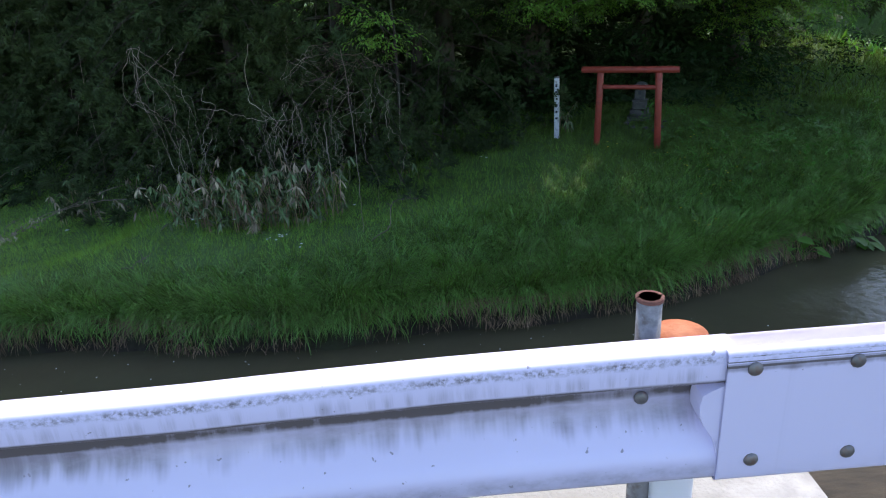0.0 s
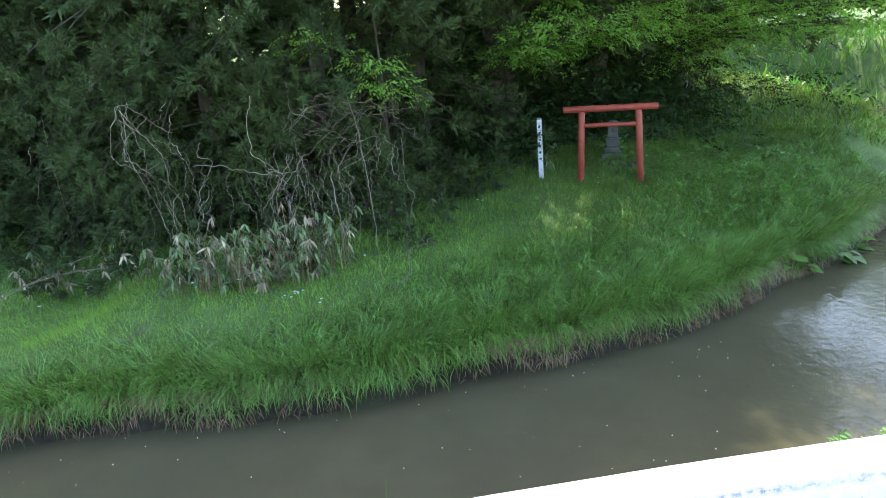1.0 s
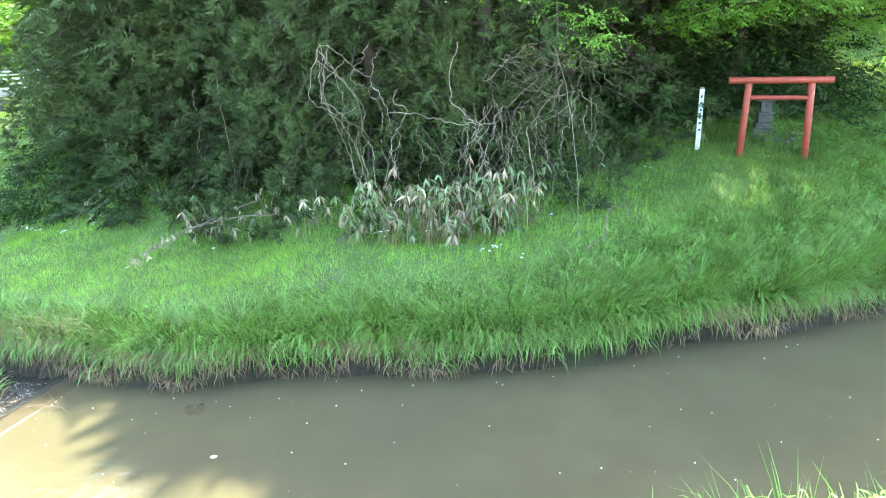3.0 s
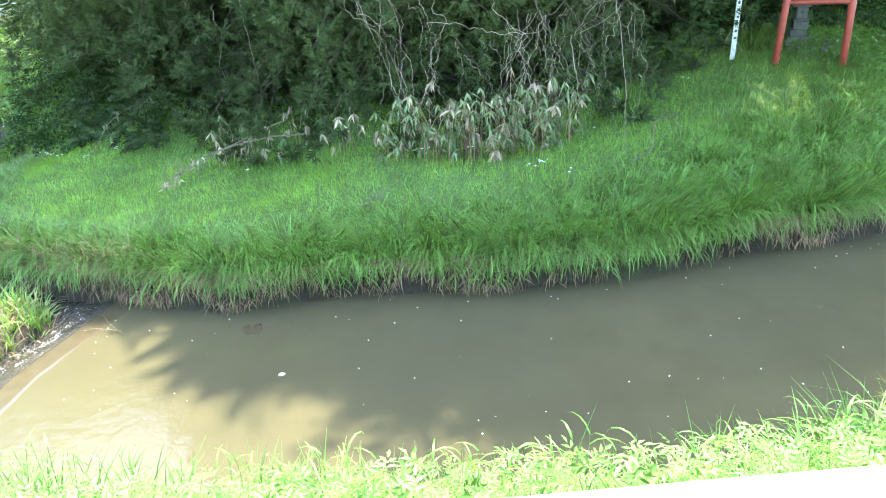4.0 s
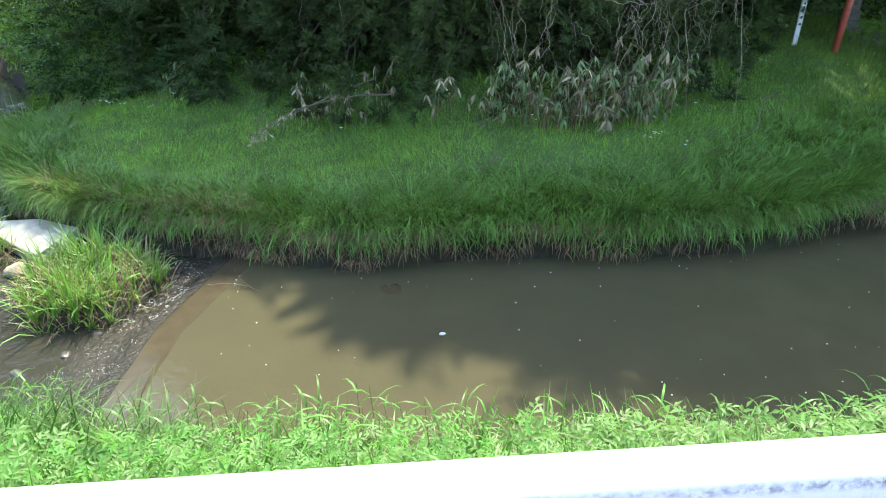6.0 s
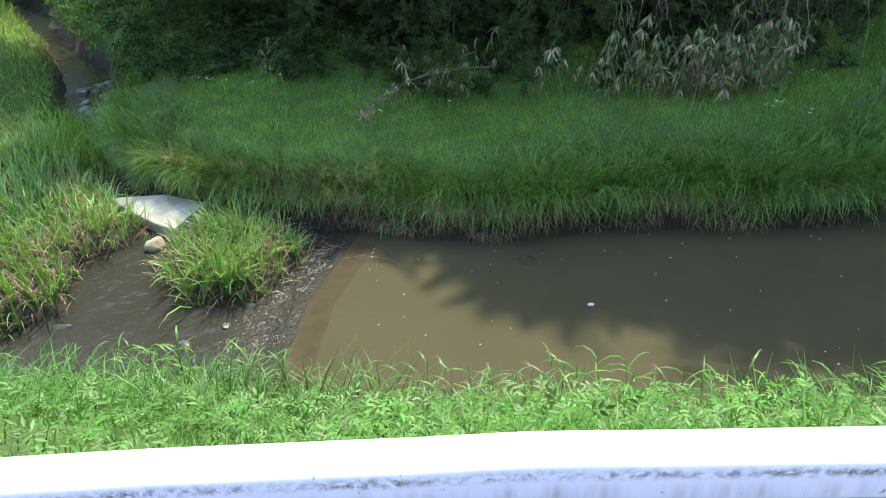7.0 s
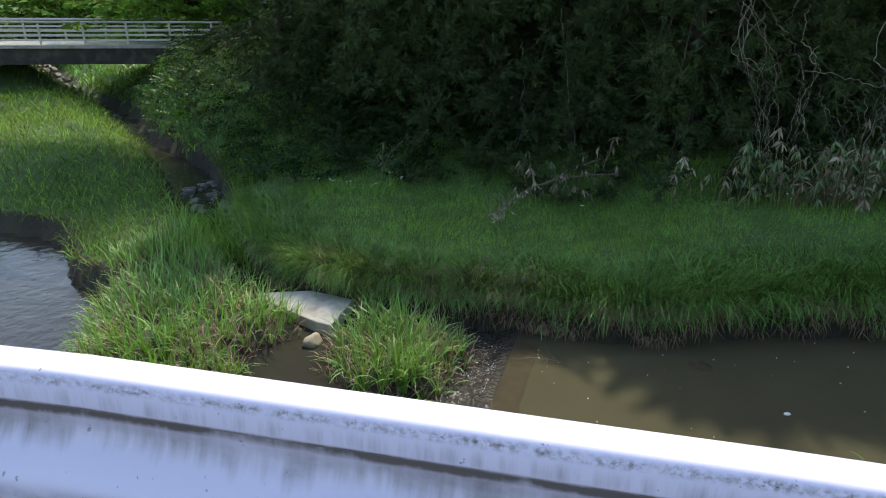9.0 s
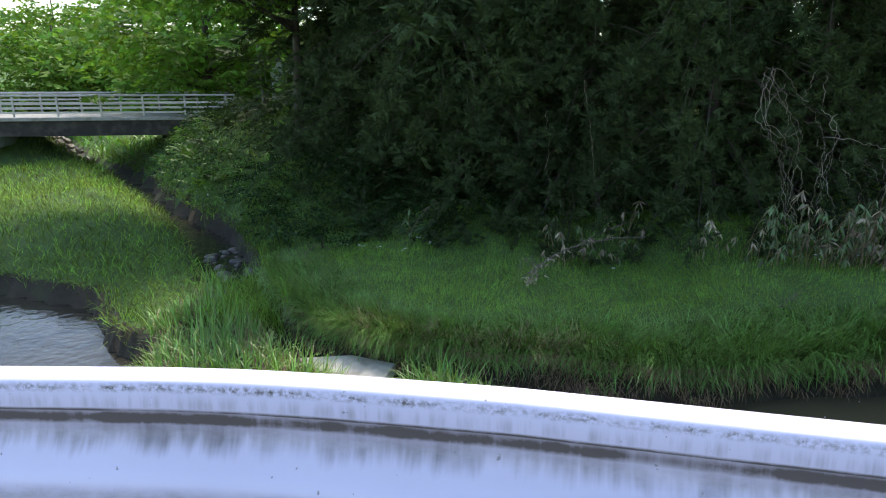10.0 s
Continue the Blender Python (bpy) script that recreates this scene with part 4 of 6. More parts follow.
def needle(length, width, fold):
    """A slender spike along +y."""
    v = [(-width / 2, length * 0.12, fold * width), (width / 2, 0.0, -fold * width), (0, length, -0.1 * length)]
    return np.array(v), np.array([[0, 1, 2]])


def spray_cedar(seed):
    """A round feathery tuft of fine shoots, about 0.25 across, that opens along +y."""
    r = random.Random(seed)
    out = []
    for i in range(21):
        t = r.random()
        a = r.uniform(-82, 82) * (1 - 0.35 * t)
        ln = r.uniform(0.08, 0.16)
        out.append(placed(needle(ln, r.uniform(0.017, 0.026), r.uniform(-0.2, 0.2)), pose(0, 0.13 * t, r.uniform(-0.02, 0.02), r.uniform(-32, 32), r.uniform(-40, 40), -a)))
    return join(out)


def spray_broad(seed, count=13, size=0.075):
    """A flat spray of ovate leaves along +y, about 0.4 long."""
    r = random.Random(seed)
    out = []
    for i in range(count):
        t = (i + 1) / count
        sd = -1 if i % 2 else 1
        lf = flat_leaf(size * r.uniform(0.7, 1.2), size * r.uniform(0.38, 0.5))
        out.append(placed(lf, pose(0.02 * sd, 0.38 * t, -0.06 * t * t + r.uniform(-0.02, 0.02), r.uniform(-35, 10), r.uniform(-25, 25), -sd * r.uniform(35, 75) * (1.1 - t))))
    return join(out)


CEDAR_SPRAYS = [spray_cedar(s) for s in range(4)]
COARSE_SPRAYS = [join([placed(needle(0.13 - 0.003 * i, 0.030, 0.3), pose(0, 0.020 * i, 0, 12 * s * (i % 3 - 1), 30 * s * (i % 2), (60 - 3.6 * i) * (1 if i % 2 else -1))) for i in range(15)]) for s in (-1, 1, 2)]
FAR_SPRAYS = [join([placed(needle(0.085 + 0.012 * (i % 3), 0.055, 0.3 * s), pose(0.06 * (i % 3 - 1), 0.036 * i, 0.02 * (i % 2), 25 * s * (i % 3 - 1), 35 * (i % 2 * 2 - 1), (80 - 6 * i) * (1 if i % 2 else -1))) for i in range(12)]) for s in (-1, 1, 0.5)]
BROAD_SPRAYS = [spray_broad(s) for s in range(4)]


def stamp_all(templates, mats):
    g = Geo()
    for k, t in enumerate(templates):
        if len(mats[k::len(templates)]):
            g.stamp(t, mats[k::len(templates)])
    return g


def clear_of_gap(p, extra=0.0):
    """False for tufts in the one opening of the canopy through which the sun reaches the grass before the gate."""
    o, s = np.array((3.4, 14.5, -0.85)), np.array(SUN_TO)
    r = p - o
    off = (r - (r @ s)[:, None] * s) * np.array((0.65, 1.0, 1.0))
    return np.linalg.norm(off, axis=1) > 0.85 + 0.6 * extra


def cedar(x, y, height, radius, branches, sprays, lean=(0, 0), low=0.4, front=None, upper=0.35, coarse=False, bulge=0.0, label="tall dark green cedar with drooping feathery branches to the ground"):
    """A conifer: tapered trunk, drooping limbs, and a crown of feathery tufts; the lower crown is the denser."""
    z = float(ground(x, y))
    ob = thing("cedar_tree", (x, y, z), label, "tree", "cedars of the grove")
    hs = np.linspace(0, 1, 9)
    trunk = np.stack([x + lean[0] * hs * height * (1 - 0.5 * hs), y + lean[1] * hs * height * (1 - 0.5 * hs), z - 0.2 + hs * height], 1)
    part("trunk", Geo().add(*tube(trunk, 0.24 * (height / 14) ** 0.6 * (1 - 0.93 * hs) + 0.01, 10)), M_BARK, ob, smooth=True)
    limbs, mats, high = Geo(), [], []
    split = 0.42 if coarse else 0.56
    for i in range(branches):
        top = i > branches * (1 - upper)
        hf = U(split, 1.0) if top else low / height + (split - low / height) * U(0, 1)
        az = front + U(-1.45, 1.45) if (front is not None and not top and U(0, 1) < 0.8) else U(0, 2 * np.pi)
        o = np.array([np.interp(hf, hs, trunk[:, k]) for k in range(3)])
        ln = radius * ((1.05 - hf) ** 0.7 + bulge * np.exp(-((hf - 0.52) / 0.14) ** 2)) * U(0.68, 1.1)
        t = np.linspace(0, 1, 6)
        rise = U(-0.05, 0.25)
        pts = o + np.stack([np.cos(az) * ln * t, np.sin(az) * ln * t, ln * (rise * t - 0.5 * t * t)], 1)
        limbs.add(*tube(pts, 0.035 * (1 - 0.85 * t), 4, cap=False))
        k = max(3, int(sprays * (0.45 if top and not coarse else 0.4 if top else 1 if coarse else 1.4)))
        tt = 1 - U(0, 1, k) ** 1.9 * 0.7
        pp = np.stack([np.interp(tt, t, pts[:, c]) for c in range(3)], 1) + RNG.normal(0, 0.2 if coarse or top else 0.125, (k, 3)) * np.array((1.15, 1.15, 0.75))
        pp[:, 2] = np.maximum(pp[:, 2], ground(pp[:, 0], pp[:, 1]) + 0.25)
        a2 = az + RNG.normal(0, 0.75, k)
        dirs = np.stack([np.cos(a2), np.sin(a2), U(-0.8, 0.45, k)], 1)
        if not coarse and not top:
            # full tufts hang at a few places along the bough, with gaps between
            nodes = max(2, k // 12)
            nt = 1 - np.linspace(0, 0.85, nodes) + U(-0.06, 0.06, nodes)
            heart = np.stack([np.interp(nt, t, pts[:, c]) for c in range(3)], 1) + RNG.normal(0, 0.10, (nodes, 3))
            own = RNG.integers(0, nodes, k)
            fan = RNG.normal(0, 1, (k, 3))
            fan /= np.linalg.norm(fan, axis=1)[:, None]
            dirs = fan + np.array((0.5 * np.cos(az), 0.5 * np.sin(az), 0.22))
            pp = heart[own] + fan * U(0.02, 0.22, k)[:, None] * np.array((1.15, 1.15, 0.85))
            pp[:, 2] = np.maximum(pp[:, 2], ground(pp[:, 0], pp[:, 1]) + 0.2)
        ok = clear_of_gap(pp, 0.8 if coarse else 0.3)
        (high if top else mats).append(rot_to(dirs, RNG.normal(0, 0.9, k), (U(0.8, 1.4, k) * (2.6 if top else 1.9) if coarse or top else U(0.9, 1.5, k)), pp)[ok])
    tagged(part("branchwork", limbs, M_BARK, ob), kind="stuff")
    leafage = stamp_all(COARSE_SPRAYS if coarse else CEDAR_SPRAYS, np.concatenate(mats))
    for q, tpl in enumerate(COARSE_SPRAYS):
        leafage.stamp(tpl, np.concatenate(high)[q::3])
    tagged(part("crown", leafage, M_CEDAR, ob), kind="stuff")
    return ob


F = -np.pi / 2
cedar(-10.8, 20.8, 9.8, 3.9, 100, 44, lean=(-0.12, 0.0), low=2.6, front=F, upper=0.36, bulge=0.2, label="leaning cedar with a bare brown lower trunk")
cedar(-12.7, 23.4, 14.5, 3.6, 104, 46, upper=0.45, bulge=0.2, low=1.0, front=F - 0.2)
cedar(-7.7, 19.2, 12.2, 3.8, 118, 50, low=0.8, front=F, upper=0.33, bulge=0.05)
# this one is added to keep the sun off the lawn above the sill
cedar(-9.2, 20.2, 12.5, 3.2, 64, 40, low=2.6, front=F, upper=0.5, bulge=0.1)
cedar(-5.1, 17.6, 13.0, 4.2, 110, 54, low=0.4, front=F, upper=0.42, bulge=0.3)
cedar(-2.3, 17.5, 14.5, 4.2, 110, 54, low=0.4, front=F, upper=0.45, bulge=0.4)
cedar(0.5, 19.8, 19.0, 4.4, 104, 44, low=0.4, front=F, upper=0.45, bulge=0.4)
# tall trees added to shade the pool; their crowns stand out of view
for px, py, h in ((3.2, 21.4, 23), (7.0, 22.2, 24), (10.6, 23.4, 22), (-1.2, 21.5, 20)):
    cedar(px, py, h, 5.2, 96, 38, low=4.5, front=F, upper=0.75, coarse=True, label="tall cedar behind the shrine, its unseen high crown added for shade")
# (-14.0, 30.5) and (-9.4, 22.2) are added to block sun from the banks
for px, py, h in ((-11.6, 27.2, 15), (-14.0, 30.5, 15), (-9.4, 22.2, 14.5), (-11.2, 34.5, 14), (-11.8, 29.0, 14), (-9.2, 25.0, 14), (-3.6, 24.0, 15), (1.6, 24.6, 15), (5.8, 25.6, 15), (10.0, 28.0, 14), (-11.4, 31.0, 14), (-0.8, 31.0, 15), (13.4, 34.0, 14)):
    cedar(px, py, h, 4.8, 100, 26, low=0.4, front=F, upper=0.6, coarse=True, label="dark cedar standing deeper in the grove")


def broadleaf(name, x, y, height, limbs_spec, leaves, label, material=M_BROAD, spread=0.45, size=1.0, trunk_r=0.12):
    """A leafy tree: trunk, limbs given as end points, leaf sprays in flat layers round the limbs' outer parts."""
    z = float(ground(x, y))
    ob = thing(name, (x, y, z), label, "tree")
    hs = np.linspace(0, 1, 6)
    trunk = np.stack([x + 0.1 * np.sin(3 * hs), y + 0.08 * np.sin(4 * hs + 1), z - 0.2 + hs * height], 1)
    part("trunk", Geo().add(*tube(trunk, trunk_r * (1 - 0.8 * hs), 9)), M_BARK, ob, smooth=True)
    lg, mats = Geo(), []
    for ex, ey, ez in limbs_spec:
        e = np.array((ex, ey, ez), float)
        hf = np.clip((ez - z) / height * 0.75, 0.15, 0.95)
        o = np.array([np.interp(hf, hs, trunk[:, k]) for k in range(3)])
        t = np.linspace(0, 1, 8)
        pts = o + (e - o) * t[:, None] + np.stack([0 * t, 0 * t, 0.35 * np.sin(np.pi * t) * 0.6], 1)
        pts += np.cumsum(RNG.normal(0, 0.02, pts.shape), 0)
        lg.add(*tube(pts, trunk_r * 0.33 * (1 - 0.9 * t), 5, cap=False))
        k = leaves
        tt = 1 - U(0, 1, k) ** 1.4 * 0.75
        pp = np.stack([np.interp(tt, t, pts[:, c]) for c in range(3)], 1) + RNG.normal(0, 1, (k, 3)) * np.array((spread, spread, spread * 0.28))
        pp[:, 2] = np.maximum(pp[:, 2], ground(pp[:, 0], pp[:, 1]) + 0.05)
        az = np.arctan2(e[1] - o[1], e[0] - o[0]) + RNG.normal(0, 0.9, k)
        dirs = np.stack([np.cos(az), np.sin(az), U(-0.45, 0.1, k)], 1)
        ok = clear_of_gap(pp, 0.3 * size)
        mats.append(rot_to(dirs, RNG.normal(0, 0.3, k), U(0.7, 1.25, k) * size, pp)[ok])
    tagged(part("branchwork", lg, M_BARK, ob), kind="stuff")
    tagged(part("crown", stamp_all(BROAD_SPRAYS if size < 2 else FAR_SPRAYS, np.concatenate(mats)), material, ob), kind="stuff")
    return ob


# upper limbs of maple, zelkova and streamside tree are unseen, added for shade
broadleaf("maple_tree", 3.6, 21.2, 14.0, [(4.0, 14.6, 9.5), (6.5, 14.4, 9.8), (8.6, 14.8, 10.2), (10.5, 15.2, 10.2), (3.0, 13.8, 9.0), (5.0, 13.4, 8.6), (7.4, 13.6, 9.0), (0.6, 16.0, 10.5), (3.0, 15.2, 11.5), (5.5, 15.6, 10.5), (7.5, 17.0, 11.5), (1.6, 18.0, 12.5), (4.6, 18.0, 13.5), (7.0, 19.5, 12.8), (-0.6, 17.4, 9.0), (8.0, 15.2, 9.0), (2.7, 15.2, 3.1), (3.9, 16.0, 3.0), (4.6, 15.4, 3.2), (3.3, 14.9, 3.5), (4.3, 15.1, 3.6), (5.3, 15.6, 3.5), (6.2, 15.6, 3.8), (7.0, 16.4, 3.4), (8.0, 17.2, 3.2), (5.6, 17.0, 3.3), (3.6, 14.2, 6.2), (6.2, 14.6, 6.4), (8.2, 15.6, 6.0), (2.2, 14.4, 6.6), (5.2, 16.4, 6.8), (4.5, 15.0, 4.9), (6.6, 16.8, 5.2), (2.6, 15.6, 7.0), (6.0, 19.0, 8.4), (2.0, 17.5, 8.6), (4.4, 16.6, 9.2)], 120,
          "fresh green maple overhanging the small shrine gate", spread=0.62, size=1.25, trunk_r=0.2)
broadleaf("zelkova_tree", 10.4, 24.2, 15.0, [(10.2, 16.6, 3.3), (11.4, 16.2, 2.9), (12.4, 17.2, 3.3), (9.2, 17.4, 3.5), (13.6, 18.4, 2.7), (11.2, 18.6, 2.3), (9.2, 16.6, 10.5), (11.8, 16.4, 11.0), (14.4, 17.4, 10.6), (10.4, 18.6, 13.0), (13.0, 19.2, 13.6), (16.0, 19.6, 11.6), (8.6, 19.4, 2.2), (10.6, 18.8, 2.4), (8.0, 20.2, 3.8), (9.8, 18.4, 4.8), (12.2, 17.6, 5.2), (15.0, 18.8, 5.0), (10.4, 21.0, 1.4), (14.6, 20.4, 4.6), (17.0, 22.4, 5.4), (18.4, 25.0, 6.6), (16.2, 27.0, 8.0), (19.6, 28.4, 8.6), (15.2, 24.0, 9.6), (18.6, 31.0, 7.6), (8.6, 18.2, 7.2), (13.2, 18.4, 8.0), (15.8, 21.0, 7.6), (11.0, 20.0, 9.5)], 78,
          "spreading green zelkova leaning over the stream bend", spread=0.75, size=1.35, trunk_r=0.24)
broadleaf("sapling", -0.9, 16.4, 6.0, [(-1.3, 13.0, 3.15), (-1.0, 12.8, 2.7), (-2.6, 13.5, 3.7)], 26, "young bright green tree peeping out of the cedars", spread=0.26, size=1.2, trunk_r=0.06)
broadleaf("streamside_tree", -15.6, 26.6, 9.5, [(-18.6, 22.5, 5.4), (-20.6, 23.5, 5.6), (-19.6, 20.5, 6.0), (-22.5, 24.5, 5.8), (-17.2, 21.5, 6.4), (-21.5, 21.5, 6.8), (-18.0, 24.0, 8.0), (-24.0, 26.0, 6.6), (-20.0, 26.0, 8.6), (-23.5, 22.0, 8.0), (-21.0, 25.0, 6.6), (-19.0, 24.6, 6.2), (-22.0, 26.6, 7.2), (-20.5, 28.0, 8.0), (-18.5, 26.5, 7.0), (-16.0, 22.0, 7.6), (-14.5, 21.6, 8.2), (-17.5, 20.6, 7.4), (-19.5, 21.0, 7.8), (-15.0, 24.0, 9.0), (-13.0, 23.0, 9.0), (-21.4, 22.6, 8.0), (-18.5, 22.8, 8.8), (-22.5, 24.6, 8.6)], 90,
          "green broadleaf tree spreading over the stream", spread=0.75, size=1.9, trunk_r=0.2)
rr = random.Random(41)
# four trees added out of view to shade bank, pool and creek
broadleaf("shade_oak", 8.2, 24.4, 14.0, [(rr.uniform(-2.6, 13.5), rr.uniform(12.8, 18.5), rr.uniform(7.6, 12.0)) for _ in range(44)] + [(rr.uniform(-1.0, 12.5), rr.uniform(12.9, 17.0), rr.uniform(4.9, 6.8)) for _ in range(38)], 38, "unseen high-crowned oak added to shade the bank beside the shrine", spread=0.9, size=2.5, trunk_r=0.26)
broadleaf("shade_oak", -0.4, 19.2, 12.5, [(rr.uniform(-3.7, 1.6), rr.uniform(12.8, 15.2), rr.uniform(7.2, 10.6)) for _ in range(32)], 50, "unseen high-crowned oak added to shade the pool", spread=0.8, size=2.5, trunk_r=0.2)
broadleaf("shade_oak", 13.2, 27.4, 14.0, [(rr.uniform(11.0, 19.5), rr.uniform(17.0, 30.0), rr.uniform(5.4, 12.0)) for _ in range(56)], 36, "unseen high-crowned oak added to shade the stream bend", spread=0.95, size=2.5, trunk_r=0.24)
broadleaf("shade_oak", -11.8, 31.5, 11.5, [(rr.uniform(-23.5, -16.5), rr.uniform(23.5, 29.5), rr.uniform(6.6, 10.0)) for _ in range(44)], 34, "unseen high-crowned oak added to shade the tongue of grass", spread=0.9, size=2.5, trunk_r=0.2)
for px, py, h, sd in ((-21.0, 42.0, 13, 4), (-17.0, 46.0, 14, 2), (-26.0, 62.0, 12, 5), (-35.0, 60.0, 9, 6), (-44.0, 56.0, 9, 7), (-31.0, 74.0, 12, 8), (-52.0, 62.0, 10, 13), (-20.0, 70.0, 16, 14), (-41.0, 78.0, 13, 15),
                      (-11.0, 38.0, 13, 16), (-4.0, 40.0, 14, 17), (12.0, 47.0, 15, 18), (36.0, 37.0, 14, 19), (29.0, 43.0, 14, 20), (34.0, 55.0, 16, 9), (18.0, 55.0, 16, 10), (42.0, 42.0, 15, 11), (6.0, 40.0, 15, 12)):
    rr = random.Random(sd)
    zz = float(ground(px, py))
    ends = [(px + rr.uniform(-5, 5), py + rr.uniform(-5, 3.5), zz + rr.uniform(0.03, 0.95) * h) for _ in range(30)]
    broadleaf("broadleaf_tree", px, py, h, ends, 22, "broadleaf tree in fresh leaf beyond the stream", spread=1.25, size=4.4, trunk_r=0.25)

# ---------------------------------------------------------------- undergrowth
# leafy bushes on the shaded floor behind the cedars and along the stream's right bank
SHRUB_SPRAYS = [spray_broad(s + 20, 11, 0.10) for s in range(3)]


def shrub_mass(x, y, hmax, size, material, label, name="undergrowth"):
    """A low mass of leaf sprays over the ground."""
    n = len(x)
    z = ground(x, y) + U(0.05, 1.0, n) ** 1.3 * hmax
    a = U(0, 2 * np.pi, n)
    dirs = np.stack([np.cos(a), np.sin(a) - 0.5, U(-0.4, 0.5, n)], 1)
    g = stamp_all(SHRUB_SPRAYS, rot_to(dirs, RNG.normal(0, 0.5, n), U(0.7, 1.4, n) * size, np.stack([x, y, z], 1)))
    return tagged(part(name, g, material), label, "shrubs", kind="stuff")


x, y = scatter(1200, -14.5, 17.0, 16.5, 28.0, lambda x, y: (water_d(x, y) > 0.8) & (y > 17.6 + 2.4 * smooth(-6.5, -9.5, x) + 1.8 * smooth(2.5, 3.4, x) * smooth(9.0, 7.5, x) + 3.0 * smooth(9, 12, x)))
shrub_mass(x, y, 1.3, 1.7, M_SHRUB, "dark leafy undergrowth on the shaded floor of the grove")
x, y = scatter(2200, -24.0, -12.5, 19.5, 37.0, lambda x, y: (water_d(x, y) > 0.7) & (x > np.interp(y, (19, 27, 31, 37), (-15.6, -18.2, -20.6, -23.0))))
shrub_mass(x, y, 0.75, 1.4, M_SHRUB, "mixed leafy plants on the steep bank of the stream")
x, y = scatter(900, -22.4, -17.6, 26.5, 35.0, lambda x, y: (water_d(x, y) > 0.3) & (water_d(x, y) < 1.9) & (x > np.interp(y, (19, 27, 31, 37), (-16.3, -19.6, -21.8, -24.0))))
shrub_mass(x, y, 0.8, 1.5, M_FERN, "sunlit yellow-green ferns and weeds beside the stream", "streamside_weeds")
x, y = scatter(1300, -16.5, -8.5, 17.8, 24.0, lambda x, y: (water_d(x, y) > 0.8) & (y > np.interp(x, (-16, -14, -8), (21.0, 19.0, 17.6))))
shrub_mass(x, y, 0.45, 1.0, M_SHRUB, "low leafy plants along the edge of the grove", "edge_plants")
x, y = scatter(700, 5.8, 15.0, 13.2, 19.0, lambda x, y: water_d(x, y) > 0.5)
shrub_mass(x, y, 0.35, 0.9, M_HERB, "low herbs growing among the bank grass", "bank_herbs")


x, y = scatter(1500, 1.5, 11.0, 19.6, 26.0, lambda x, y: (water_d(x, y) > 1.0) & (y > 19.6 + 0.25 * np.maximum(x - 9, 0)))
shrub_mass(x, y, 3.2, 1.9, M_SHRUB, "dark leafy shrubs behind the stone shrine", "shrubs")


# bamboo grass: stalks with whorls of long leaves
SASA = leaf(0.21, 0.046, 0.15, 0.35)


def bamboo_grass(cx, cy, rx_, ry_, count, hmax, dry=0.3, label="clump of pale-edged bamboo grass with withered leaves"):
    zc = float(ground(cx, cy))
    ob = thing("bamboo_grass", (cx, cy, zc), label, "bamboo grass", "bamboo grass clumps")
    stalks, green, dead = Geo(), [], []
    for _ in range(count):
        a, r = U(0, 2 * np.pi), U(0, 1) ** 0.5
        bx, by = cx + rx_ * r * np.cos(a), cy + ry_ * r * np.sin(a)
        bz, h = float(ground(bx, by)), hmax * U(0.1, 1.25)
        out = U(-0.3, 0.3), -U(0.0, 0.45)
        t = np.linspace(0, 1, 5)
        pts = np.stack([bx + out[0] * t * t * h, by + out[1] * t * t * h, bz + h * t * (1 - 0.12 * t)], 1)
        stalks.add(*tube(pts, 0.006, 4, cap=False))
        k = random.randint(4, 7)
        az = U(-np.pi, 0.0) if U(0, 1) < 0.75 else U(0, np.pi)
        k += 2
        # a whorl at the stalk's tip and a leaf or two below it
        azs = az + np.linspace(-2.4, 2.4, k) + U(-0.3, 0.3, k)
        along = np.where(np.arange(k) % 4 == 3, U(0.4, 0.8, k), U(0.94, 1.0, k))
        dirs = np.stack([np.cos(azs), np.sin(azs), U(-1.8, 0.0, k)], 1)
        m = rot_to(dirs, RNG.normal(0, 0.5, k), U(0.65, 1.2, k), np.stack([np.interp(along, t, pts[:, c]) for c in range(3)], 1))
        (dead if U(0, 1) < dry else green).append(m)
    tagged(part("stalks", stalks, M_STRAW, ob), kind="stuff")
    if green:
        tagged(part("leaves", Geo().stamp(SASA, np.concatenate(green)), M_SASA, ob), kind="stuff")
    if dead:
        tagged(part("withered_leaves", Geo().stamp(SASA, np.concatenate(dead)), M_SASA_DRY, ob, "withered tan leaves"), kind="stuff")
    return ob


for cx, cy, rx_, ry_, cnt, hm, dr in ((-5.6, 13.9, 0.7, 0.5, 34, 1.2, 0.25), (-4.7, 13.6, 0.6, 0.5, 38, 1.1, 0.35), (-3.9, 13.3, 0.6, 0.5, 46, 1.1, 0.4), (-3.2, 13.3, 0.5, 0.5, 40, 1.3, 0.35), (-2.6, 13.6, 0.5, 0.4, 30, 1.1, 0.3),
                                      (-6.6, 14.7, 0.6, 0.5, 12, 0.8, 0.7), (-9.3, 16.2, 0.7, 0.5, 16, 0.8, 1.1), (-8.2, 16.2, 0.7, 0.5, 14, 0.9, 0.9),
                                      (3.5, 18.2, 0.6, 0.4, 10, 0.8, 0.3), (-0.6, 15.6, 0.7, 0.5, 8, 0.6, 0.3), (-12.2, 19.0, 0.8, 0.6, 6, 0.6, 0.3)):
    bamboo_grass(cx, cy, rx_, ry_ * 1.3, int(cnt * 1.05), hm * 1.1, dr * 0.65)
# a hanging bunch of withered leaves
bamboo_grass(-3.85, 12.85, 0.12, 0.1, 9, 0.5, 1.0, "drooping bunch of withered tan bamboo leaves")


